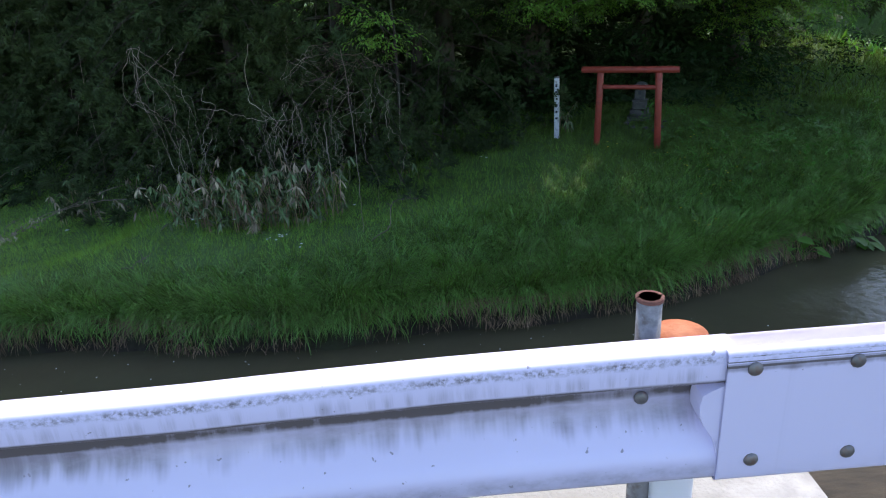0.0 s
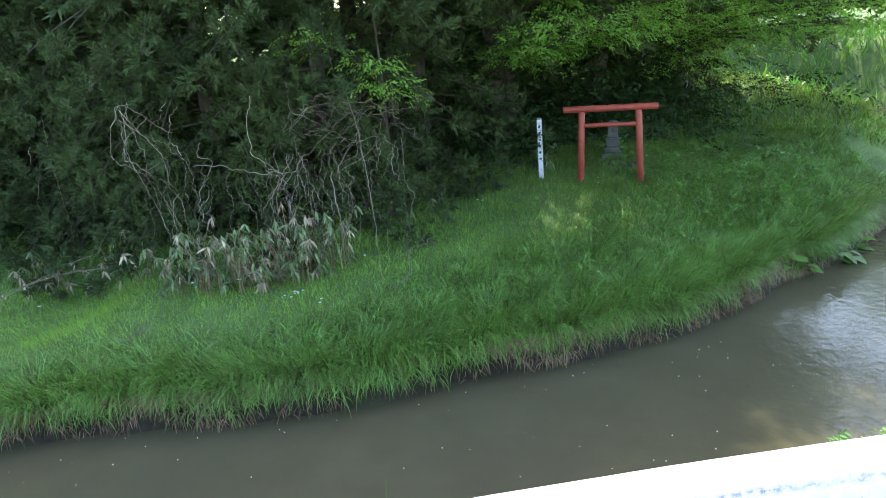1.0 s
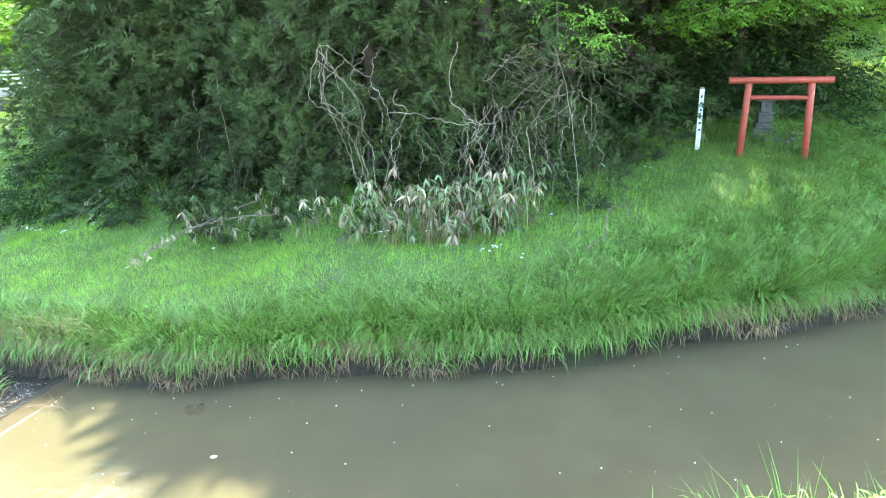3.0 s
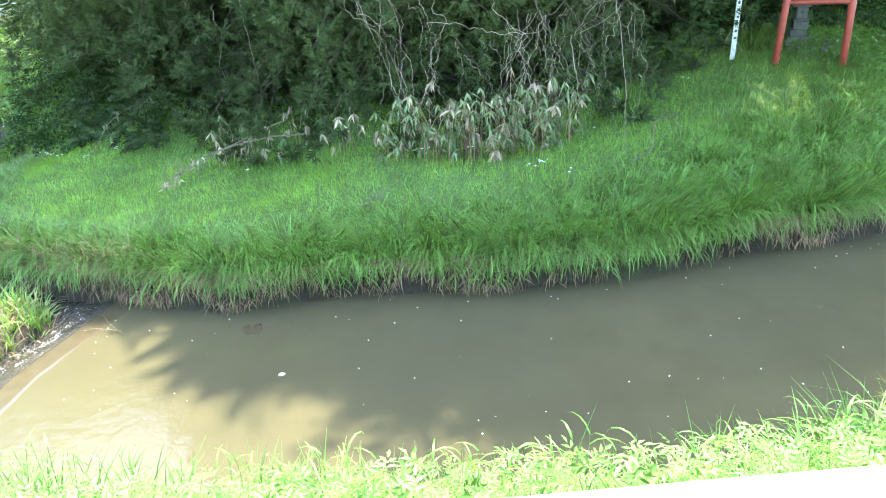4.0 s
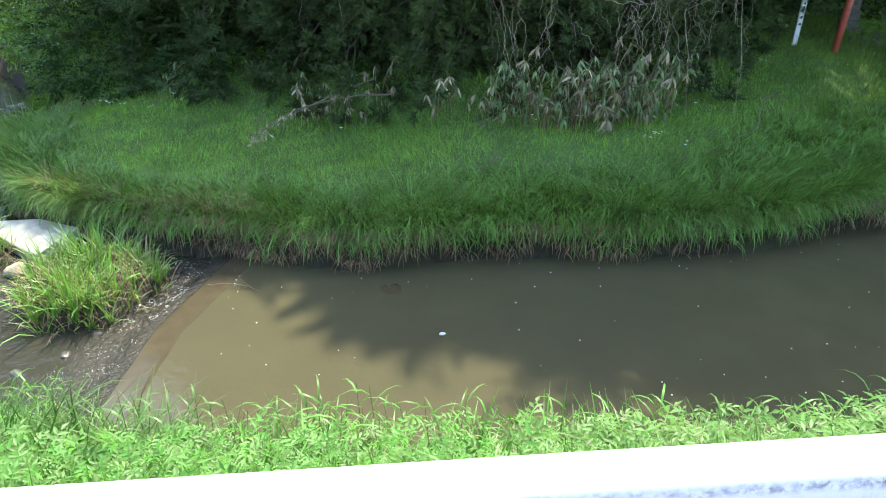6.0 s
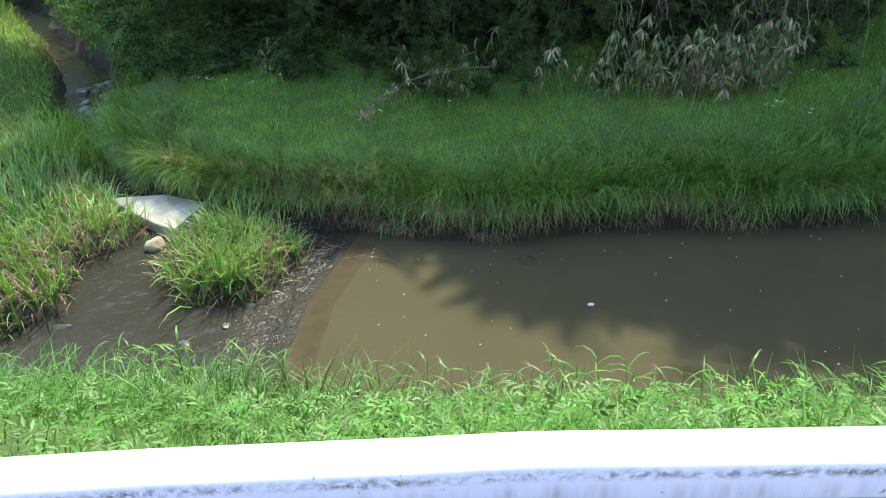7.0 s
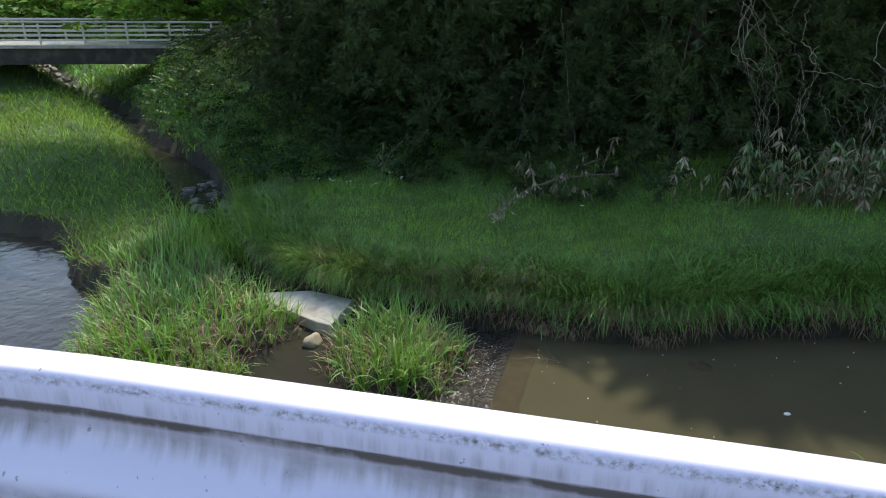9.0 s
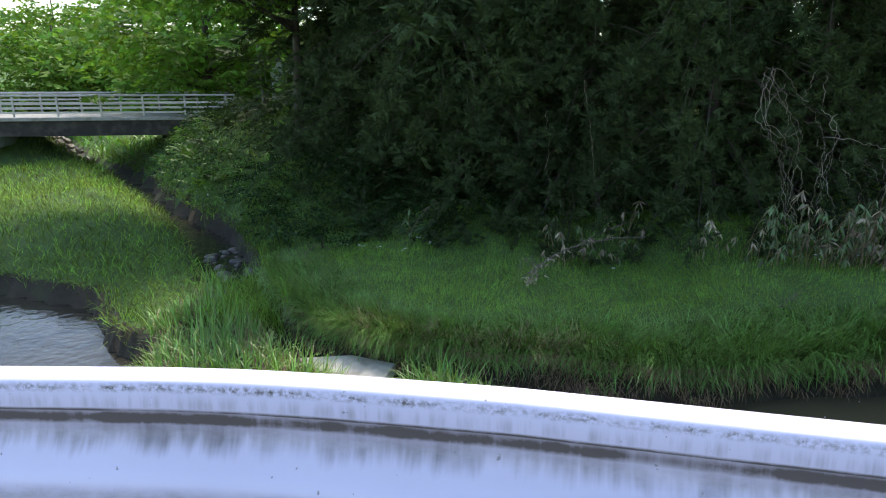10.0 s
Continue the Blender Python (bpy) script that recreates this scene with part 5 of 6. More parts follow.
# dry climbers hanging from the cedars
def curve_through(keys, n=40, wob=0.04):
    """A kinked, wandering line through the keys."""
    keys = np.asarray(keys, float)
    s = np.linspace(0, len(keys) - 1, n)
    i = np.clip(s.astype(int), 0, len(keys) - 2)
    f = (s - i)[:, None]
    g = lambda k: keys[np.clip(k, 0, len(keys) - 1)]
    p0, p1, p2, p3 = g(i - 1), g(i), g(i + 1), g(i + 2)
    p = 0.5 * (2 * p1 + (p2 - p0) * f + (2 * p0 - 5 * p1 + 4 * p2 - p3) * f * f + (3 * p1 - p0 - 3 * p2 + p3) * f ** 3)
    w = np.cumsum(RNG.normal(0, 1, p.shape), 0)
    w -= np.linspace(0, 1, n)[:, None] * w[-1]
    return p + w * wob * 0.5


def vine(keys, r=0.008, label="dry grey climber stem hanging from the cedars", n=46, wob=0.06):
    p = curve_through(keys, n, wob)
    ob = part("dry_vine", Geo().add(*tube(p, 0.42 * r * np.linspace(1.1, 0.6, n), 4)), M_VINE, smooth=True)
    return tagged(ob, label, "vine", "dry vines")


# a long straight pair near the bank's edge
vine([(-1.75, 13.3, 2.45), (-1.62, 12.75, 1.4), (-1.6, 12.4, 0.3), (-1.56, 12.2, -1.05)], 0.016, wob=0.02)
vine([(-2.25, 13.4, 1.0), (-2.2, 13.1, 0.2), (-2.15, 12.9, -0.85)], 0.022, wob=0.015)
vine([(-1.05, 13.6, 2.2), (-1.0, 13.4, 1.2), (-1.05, 13.3, 0.5)], 0.011)
vine([(-0.7, 14.2, 1.4), (-0.75, 14.0, 0.4), (-0.8, 13.9, -0.6)], 0.008, wob=0.02)
# the tangle of loops
for i in range(10):
    c = np.array((-2.3 + U(-0.3, 0.7), 13.45 + U(-0.15, 0.2), 1.8 + U(-0.35, 0.4)))
    ks = [c]
    for _ in range(random.randint(4, 7)):
        ks.append(c + np.array((U(-0.55, 0.55), U(-0.18, 0.18), U(-0.45, 0.5))))
    vine(ks, U(0.006, 0.013), "looped tangle of dry climber stems", 44, 0.05)
vine([(-2.1, 13.2, 2.5), (-1.2, 13.1, 2.25), (-0.75, 13.1, 1.9), (-0.4, 13.0, 1.55)], 0.014)
vine([(-2.0, 13.2, 2.3), (-1.2, 13.0, 2.0), (-0.55, 13.0, 2.05), (-0.45, 13.0, 2.5)], 0.010)
vine([(-5.0, 13.7, 1.3), (-4.2, 13.5, 1.05), (-3.2, 13.4, 1.0), (-2.6, 13.3, 1.4), (-1.7, 13.2, 2.2)], 0.014)
vine([(-3.6, 13.4, 2.6), (-3.7, 13.3, 1.6), (-3.2, 13.2, 1.1), (-3.6, 13.2, 0.4), (-3.5, 13.1, -0.4)], 0.014)
vine([(-4.7, 13.7, 1.9), (-4.6, 13.6, 1.3), (-4.85, 13.5, 0.7), (-4.7, 13.4, 0.0), (-4.8, 13.3, -0.5)], 0.015)
# the rope-like bundle farther along
for i in range(7):
    vine([(-6.0 + U(-0.4, 0.3), 14.1, 2.6 + U(-0.3, 0.2)), (-5.9 + U(-0.35, 0.35), 13.9, 1.7), (-5.6 + U(-0.12, 0.12), 13.8, 0.9), (-5.5 + U(-0.15, 0.15), 13.7, 0.0), (-5.3 + U(-0.2, 0.2), 13.6, -0.7)], U(0.007, 0.013))
vine([(-5.3, 13.9, 2.0), (-6.2, 13.8, 2.5), (-6.3, 13.7, 1.7), (-5.9, 13.7, 1.35), (-5.5, 13.7, 1.45)], 0.014)
# the brown curtain of fine stems
for i in range(24):
    x0 = U(-3.6, -2.0)
    vine([(x0, 13.4, U(0.8, 1.5)), (x0 + U(-0.15, 0.15), 13.3, 0.4), (x0 + U(-0.3, 0.3), 13.1, U(-0.9, -0.2))], U(0.005, 0.011), "thin brown climber stem in a hanging curtain", 24, 0.10)
for i in range(22):
    x0 = U(-6.8, -0.9)
    z0 = U(0.4, 2.9)
    vine([(x0, 14.0 + U(-0.3, 0.2), z0), (x0 + U(-0.3, 0.3), 13.7, z0 - 0.6), (x0 + U(-0.4, 0.4), 13.6, z0 - 1.3), (x0 + U(-0.4, 0.4), 13.5, z0 - U(1.6, 2.8))], U(0.005, 0.012))
vine([(-8.7, 17.0, 2.4), (-8.6, 16.6, 1.0), (-8.5, 16.4, -0.6)], 0.014, wob=0.02)
vine([(-9.4, 17.6, 1.6), (-9.3, 17.2, 0.4), (-9.6, 16.9, -0.7)], 0.010)


# sticks and withered branches on the grass
def fallen(keys, r, twigs, name="fallen_branch", label="bare dry branch lying in the grass", category="branch"):
    ob = thing(name, tuple(keys[0]), label, category)
    p = curve_through(keys, 24, 0.02)
    part("stem", Geo().add(*tube(p, r * np.linspace(1, 0.35, 24), 5)), M_TWIG, ob, smooth=True)
    g = Geo()
    for _ in range(twigs):
        i = random.randint(6, 23)
        e = p[i] + RNG.normal(0, 0.16, 3)
        g.add(*tube(np.stack([p[i], (p[i] + e) / 2 + RNG.normal(0, 0.02, 3), e]), [r * 0.4, r * 0.3, r * 0.15], 4, cap=False))
    if twigs:
        tagged(part("twigs", g, M_TWIG, ob), kind="stuff")
    return ob


def gz(x, y, up=0.0):
    return (x, y, float(ground(x, y)) + up)


fallen([gz(-7.6, 15.6, 0.5), gz(-8.8, 15.6, 0.65), gz(-9.8, 15.4, 0.4), gz(-10.5, 15.2, 0.1)], 0.018, 14)
fallen([gz(-14.6, 19.2, 0.05), gz(-14.9, 19.0, 0.3), gz(-15.3, 19.1, 0.05)], 0.015, 10)
fallen([gz(-6.6, 12.2, 0.12), gz(-6.3, 12.3, 0.16), gz(-6.0, 12.4, 0.22)], 0.014, 6)
fallen([gz(-1.4, 12.2, 0.03), gz(-1.0, 12.2, 0.35), gz(-0.9, 12.35, 0.75), gz(-0.4, 12.4, 0.8)], 0.013, 12)
fallen([(-11.2, 10.6, -2.52), (-10.9, 10.52, -2.46), (-10.6, 10.45, -2.47), (-10.4, 10.3, -2.53)], 0.007, 7, label="bare twig lying in the water at the sill")
fallen([gz(-12.2, 19.4, 0.1), gz(-11.9, 18.6, 0.7), gz(-12.4, 18.0, 0.75), gz(-12.9, 17.4, 0.15)], 0.014, 3, label="arched dry bramble cane at the grove's edge", name="bramble_cane", category="branch")
for k in range(8):
    vine([(-10.4 + U(-0.15, 0.15), 15.3, float(ground(-10.4, 15.3)) + 0.45), (-10.5 + U(-0.3, 0.2), 15.1, float(ground(-10.4, 15.3)) + 0.25), (-10.6 + U(-0.4, 0.2), 14.9, float(ground(-10.4, 15.3)) + 0.03)], 0.008, "withered stem drooping onto the lawn", 14, 0.03)


# a broken bough with its withered leaves, drooping from the grove onto the lawn
ob = thing("withered_bough", gz(-9.6, 15.5), "broken bough with pale withered leaves drooping onto the grass", "branch")
p = curve_through([gz(-7.9, 15.9, 0.75), gz(-9.0, 15.6, 0.62), gz(-9.9, 15.3, 0.42), gz(-10.4, 15.0, 0.15), gz(-10.6, 14.7, 0.04)], 30, 0.03)
part("stem", Geo().add(*tube(p, 0.012 * np.linspace(1, 0.4, 30), 5)), M_TWIG, ob, smooth=True)
k = 110
at = p[np.clip((1 - U(0, 1, k) ** 1.6 * 0.9) * 29, 0, 29).astype(int)] + RNG.normal(0, 0.07, (k, 3))
at[:, 2] = np.maximum(at[:, 2], ground(at[:, 0], at[:, 1]) + 0.03)
tagged(part("withered_leaves", Geo().stamp(flat_leaf(0.14, 0.035), rot_to(np.stack([RNG.normal(0, 1, k), RNG.normal(-0.3, 1, k), U(-2.0, 0.1, k)], 1), U(0, 6, k), U(0.6, 1.2, k), at)), M_SASA_DRY, ob, "pale withered leaves"), kind="stuff")


# ferns and broad leaves by the water
FROND = join([placed(flat_leaf(0.16 * (1 - 0.75 * t), 0.045), pose(0.0, 0.55 * t, 0.12 * math.sin(2.4 * t), 0, 0, sd * (62 - 20 * t))) for t in np.linspace(0.08, 1, 13) for sd in (-1, 1)])


def fern(x, y, size, fronds, up=0.0, label="bright green fern at the water's edge"):
    z = float(ground(x, y)) + up
    ob = thing("fern", (x, y, z), label, "fern", "ferns")
    az = np.linspace(0, 2 * np.pi, fronds, endpoint=False) + U(0, 1)
    dirs = np.stack([np.cos(az), np.sin(az), U(0.15, 0.7, fronds)], 1)
    tagged(part("fronds", Geo().stamp(FROND, rot_to(dirs, np.zeros(fronds), U(0.8, 1.1, fronds) * size, np.tile((x, y, z), (fronds, 1)))), M_FERN, ob), kind="stuff")


for fx, fy, fs in ((1.25, 10.95, 0.75), (1.45, 10.8, 0.7), (3.3, 11.0, 0.8), (3.7, 11.05, 0.75), (-0.4, 10.75, 0.55), (6.6, 12.2, 0.9), (7.1, 12.6, 0.8), (-2.9, 11.0, 0.5)):
    fern(fx, fy, fs, 7, 0.1)
for fx, fy, fs in ((-19.0, 27.6, 1.2), (-19.9, 29.2, 1.5), (-20.4, 30.6, 1.6), (-21.0, 32.0, 1.5), (-16.4, 22.4, 0.8)):
    fern(fx + 0.5, fy, fs, 9, 0.3, "large sunlit fern overhanging the stream")
ROUND = leaf(0.34, 0.26, 0.2, 0.25)


def butterbur(x, y, n):
    z = float(ground(x, y))
    ob = thing("butterbur", (x, y, z), "broad-leaved green waterside plant on the bank", "plant", "butterbur")
    az = U(-2.8, -0.3, n)
    dirs = np.stack([np.cos(az), np.sin(az), U(-0.2, 0.3, n)], 1)
    p = np.stack([x + U(-0.35, 0.35, n), y + U(-0.25, 0.2, n), z + U(0.1, 0.55, n)], 1)
    st = Geo()
    for q in p:
        st.add(*tube([(x, y, z - 0.05), ((x + q[0]) / 2, (y + q[1]) / 2, (z + q[2]) / 2 + 0.08), tuple(q)], 0.008, 4, cap=False))
    tagged(part("stalks", st, M_HERB, ob), kind="stuff")
    tagged(part("leaves", Geo().stamp(ROUND, rot_to(dirs, RNG.normal(0, 0.2, n), U(0.6, 1.1, n), p)), M_FERN, ob), kind="stuff")


for bx, by, bn in ((8.7, 13.0, 12), (9.3, 13.2, 9), (7.9, 12.75, 7), (10.3, 13.9, 9), (12.4, 15.8, 9)):
    butterbur(bx, by, bn)

# leafy herbs of the near slope: lobed leaves in rosettes up short stems
LOBED = join([placed(flat_leaf(0.060, 0.022), pose(0, 0.03 * k, 0, 0, 0, a)) for k, a in ((0, 62), (0, -62), (1, 45), (1, -45), (2, 0))])
x, y = scatter(29000, -16.5, 1.0, 1.3, 7.0, lambda x, y: near_ok(x, y) * smooth(0.2, 1.2, water_d(x, y)) * (0.35 + 0.65 * (waves(x, y, 0.9) > -0.1)))
n = len(x)
a = U(0, 2 * np.pi, n)
dirs = np.stack([np.cos(a), np.sin(a), U(-0.2, 0.7, n)], 1)
pp = np.stack([x, y, ground(x, y) + U(0.05, 1.0, n) ** 1.2 * 0.5], 1)
tagged(part("mugwort", Geo().stamp(LOBED, rot_to(dirs, RNG.normal(0, 0.4, n), U(0.42, 0.85, n), pp)), M_HERB), "leafy bright green mugwort and herbs below the guard rail", "herbs", kind="stuff")


x, y = scatter(5200, -16.5, 0.0, 2.0, 8.4, lambda x, y: near_ok(x, y) * smooth(1.5, 0.2, water_d(x, y)) * np.clip(0.42 + 0.5 * waves(x, y, 1.1), 0.12, 1))
n = len(x)
tilt = unit(U(0, 6.28, n)) * U(0.0, 0.22, n)[:, None]
turn = rot_to(np.concatenate([tilt, np.ones((n, 1))], 1), U(0, 6.28, n), U(0.55, 1.1, n), np.stack([x, y, ground(x, y)], 1))
turn[:, :, [1, 2]] = turn[:, :, [2, 1]] * np.array((-1.0, 1.0))
tagged(part("reed_stems", stamp_all([reed_stem(q) for q in range(5)], turn), M_NEAR), "leafy reed stems standing above the near bank's grass", "reeds", kind="stuff")

# ---------------------------------------------------------------- flowers
PETAL = flat_leaf(0.03, 0.022, 0.1)


def wildflower(x, y, heads, h):
    z = float(ground(x, y))
    ob = thing("wildflower", (x, y, z), "small pale lilac-white wildflower in the grass", "flower", "white wildflowers")
    st, mats = Geo(), []
    for _ in range(heads):
        e = np.array((x + U(-0.1, 0.1), y + U(-0.1, 0.1), z + h * U(0.8, 1.1)))
        st.add(*tube([(x, y, z), tuple((np.array((x, y, z)) + e) / 2 + (0.01, 0, 0)), tuple(e)], 0.003, 4, cap=False))
        az = np.arange(6) * np.pi / 3 + U(0, 1)
        mats.append(rot_to(np.stack([np.cos(az), np.sin(az), np.full(6, 0.35)], 1), np.zeros(6), U(0.9, 1.4), np.tile(e, (6, 1))))
    tagged(part("stems", st, M_LAWN, ob), kind="stuff")
    tagged(part("petals", Geo().stamp(PETAL, np.concatenate(mats)), M_FLW, ob, "pale lilac-white petals"), kind="stuff")


for fx, fy, fn in ((-3.16, 12.1, 5), (-2.83, 11.8, 2), (-5.2, 13.05, 3), (-8.86, 14.45, 2), (-13.5, 17.3, 3), (-13.9, 17.6, 4), (-12.9, 17.2, 3), (-12.5, 17.8, 3), (-12.2, 17.4, 3), (-14.3, 18.2, 2), (-4.4, 13.0, 2), (1.2, 15.4, 2), (-1.9, 13.2, 1), (-3.4, 12.0, 3)):
    wildflower(fx, fy, fn, 0.34)
x, y = scatter(150, 4.0, 9.0, 12.4, 16.0, lambda x, y: (waves(x, y, 1.3) > 0.1) & (water_d(x, y) > 0.6))
n = len(x)
az = U(0, 6.3, (n, 5)).ravel()
pp = np.repeat(np.stack([x, y, ground(x, y) + U(0.28, 0.45, n)], 1), 5, 0)
tagged(part("buttercups", Geo().stamp(PETAL, rot_to(np.stack([np.cos(az), np.sin(az), np.full(len(az), 0.5)], 1), np.zeros(len(az)), 1.1, pp)), M_FLY), "scattered small yellow buttercups in the bank grass", "flowers", kind="stuff")
x, y = scatter(150, -24.0, -15.8, 20.0, 34.0, lambda x, y: (water_d(x, y) > 0.1) & (water_d(x, y) < 2.5) & (x > np.interp(y, (19, 27, 31, 37), (-16.3, -19.6, -21.8, -24.0))))
n = len(x)
az = U(0, 6.3, (n, 4)).ravel()
pp = np.repeat(np.stack([x, y, ground(x, y) + U(0.4, 1.0, n)], 1), 4, 0)
tagged(part("white_flowers", Geo().stamp(PETAL, rot_to(np.stack([np.cos(az), np.sin(az) - 0.5, np.full(len(az), 0.4)], 1), np.zeros(len(az)), 1.6, pp)), M_FLW), "scattered small white flowers on the stream bank", "flowers", kind="stuff")

# foam flecks on the pool
x, y = scatter(300, -11.0, 6.0, 6.0, 11.2, lambda x, y: (water_d(x, y) < -0.08) * (0.35 + 0.65 * smooth(-1.0, -0.1, water_d(x, y))))
n = len(x)
oct_ = np.array([(np.cos(a), np.sin(a), 0.0) for a in np.arange(4) * np.pi / 2])
ft = (np.concatenate([oct_ * 0.012, oct_ * 0.008 + (0, 0, 0.005)]), np.array([[4, 5, 6, 7], [0, 1, 5, 4], [1, 2, 6, 5], [2, 3, 7, 6], [3, 0, 4, 7]]))
az = U(0, 6.3, n)
tagged(part("foam_flecks", Geo().stamp(ft, rot_to(np.stack([np.cos(az), np.sin(az), 0 * az], 1), 0 * az, U(0.4, 1.2, n), np.stack([x, y, np.full(n, Z_POOL + 0.001)], 1))), M_FOAM_GLINT), "small floating foam flecks and petals on the water", "foam", kind="stuff")
# white flecks in place of sun glints where the water breaks below the sill
t, o = U(0.10, 0.98, 1900), U(0.06, 1.0, 1900) ** 1.2
x = np.interp(t, (0, 0.33, 0.66, 1), SILL[:, 0]) - 0.92 * o
y = np.interp(t, (0, 0.33, 0.66, 1), SILL[:, 1]) + 0.40 * o
k = (waves(x, y, 5.0) > 0.0) & (sdf(ISLAND, x, y) > 0.02)
x, y, o = x[k], y[k], o[k]
n = len(x)
az = U(0, 6.3, n)
fz = -2.531 - 0.10 * smooth(0.0, 0.35, o) - 0.045 * smooth(0.5, 1.1, o) + 0.012
tagged(part("glint_flecks", Geo().stamp(ft, rot_to(np.stack([np.cos(az), np.sin(az), 0 * az], 1), 0 * az, U(0.15, 0.55, n), np.stack([x, y, fz], 1))), M_FOAM_GLINT), "white flecks standing for sun glints on the broken water below the sill", "foam", kind="stuff")
bm = bmesh.new()
bmesh.ops.create_uvsphere(bm, u_segments=10, v_segments=6, radius=0.05)
bmesh.ops.scale(bm, vec=(1.0, 0.7, 0.3), verts=bm.verts)
bmesh.ops.translate(bm, vec=(-7.9, 8.7, Z_POOL + 0.004), verts=bm.verts)
tagged(part("foam_lump", bm, M_FOAM_GLINT, smooth=True), "small white lump of foam floating on the pool", "foam")


# ---------------------------------------------------------------- stones
def rock(x, y, z, sx_, sy_, sz_, seed, label, material=M_ROCK, name="rock"):
    bm = bmesh.new()
    bmesh.ops.create_icosphere(bm, subdivisions=3, radius=1.0)
    for w in bm.verts:
        k = 1 + 0.28 * noise.noise(w.co * 1.3 + Vector((seed * 7.1, seed * 3.3, 0))) + 0.08 * noise.noise(w.co * 4.0 + Vector((seed, 0, 0)))
        w.co = Vector((w.co.x * sx_, w.co.y * sy_, w.co.z * sz_)) * k
    bmesh.ops.transform(bm, matrix=pose(x, y, z, 0, 0, seed * 47 % 360), verts=bm.verts)
    return tagged(part(name, bm, material, smooth=True), label, "rock", "rocks in the stream")


rr = random.Random(5)
for i in range(34):
    t = rr.random()
    ry = 19.4 + 3.6 * t
    mid_x = np.interp(ry, (15.6, 17.8, 20.4, 23), (-16.1, -16.7, -17.3, -18.0))
    rx_ = float(mid_x) + rr.uniform(-0.5, 0.5)
    s = rr.uniform(0.07, 0.22)
    rock(rx_, ry, float(low_z(rx_, ry)) - 0.02, s, s * rr.uniform(0.7, 1.2), s * 0.5, i + 1, "wet grey stone in the small rapids")
M_PALE = mat("pale_rock", (0.42, 0.36, 0.24), 0.8, var=0.2, grain=9.0, bump=0.5, bump_scale=20.0)
rock(-14.25, 11.75, Z_LOW + 0.03, 0.17, 0.13, 0.14, 51, "pale yellowish stone at the edge of the gravel bar", M_PALE)
rock(-8.42, 10.0, Z_POOL - 0.045, 0.34, 0.2, 0.06, 52, "brown stone just under the pool's surface", M_SILL)
for i, (px, py) in enumerate(((-12.6, 9.75), (-12.2, 9.9), (-11.85, 10.2), (-12.9, 9.3), (-13.4, 9.0), (-15.1, 9.7), (-11.4, 11.3))):
    rock(px, py, Z_LOW - 0.015, 0.10 + 0.02 * (i % 3), 0.07, 0.045, 60 + i, "small wet stone below the sill")

# broken concrete slab in the lower arm
bm = bmesh.new()
top = [bm.verts.new((px, py, -2.50 + 0.02 * k)) for k, (px, py) in enumerate(((-15.35, 13.55), (-14.75, 12.75), (-14.2, 12.15), (-13.95, 11.95), (-13.55, 12.85), (-14.3, 13.3)))]
bm.faces.new(top)
ex = bmesh.ops.extrude_face_region(bm, geom=bm.faces[:])
bmesh.ops.translate(bm, vec=(0, 0, -0.22), verts=[e for e in ex["geom"] if isinstance(e, bmesh.types.BMVert)])
bmesh.ops.recalc_face_normals(bm, faces=bm.faces[:])
bmesh.ops.bevel(bm, geom=bm.edges[:], offset=0.012, segments=1, affect="EDGES")
tagged(part("concrete_slab", bm, M_SLAB), "pale broken concrete slab lying flat in the stream", "slab")


# ---------------------------------------------------------------- shrine
def round_post(p, q, r, n=18):
    p, q = Vector(p), Vector(q)
    d = (q - p).normalized() * 0.012
    return Geo().add(*tube([tuple(p), tuple(p + d), tuple(q - d), tuple(q)], [r * 0.93, r, r, r * 0.93], n))


torii = thing("torii", (4.97, 16.45, -0.7), "small vermilion shrine gate of painted round posts on the grass", "torii")
PL, PR = Vector((4.27, 16.78, -0.85)), Vector((5.67, 16.12, -0.85))
ax = (PR - PL).normalized()
up = Vector((0, 0, 1))
TL, TR = PL + ax * 0.06 + up * 2.02, PR - ax * 0.06 + up * 2.02
part("post", round_post(PL, TL, 0.084), M_RED, torii, smooth=True)
part("post", round_post(PR, TR, 0.084), M_RED, torii, smooth=True)
c = (TL + TR) / 2
part("lintel", round_post(c - ax * 1.19 + up * 0.07, c + ax * 1.19 + up * 0.07, 0.084), M_RED, torii, smooth=True)
part("tie_beam", round_post(TL - up * 0.36 + ax * 0.05, TR - up * 0.36 - ax * 0.05, 0.057), M_RED, torii, smooth=True)

pole = thing("name_post", (3.28, 17.12, -0.55), "white painted square wooden post with worn dark lettering", "signpost")
part("shaft", box((0.115, 0.115, 1.65), (3.28, 17.12, 0.22), 0.008, pose(0, 0, 0, 0, 0, -25)), M_POLE, pole)
part("tip", box((0.115, 0.115, 0.05), (3.28, 17.12, 1.065), 0.02, pose(0, 0, 0, 0, 0, -25)), M_STEEL, pole, "grey weathered post top")
for k in range(6):
    w = 0.05 + 0.012 * (k % 2)
    m = pose(3.28, 17.12, 0.86 - 0.17 * k, 0, 0, -25) @ pose(0.004 * (k % 3), -0.0595, 0)
    part("mark", box((w, 0.003, 0.075 - 0.012 * (k % 3)), (0, 0, 0), 0, m), M_DARK, pole)

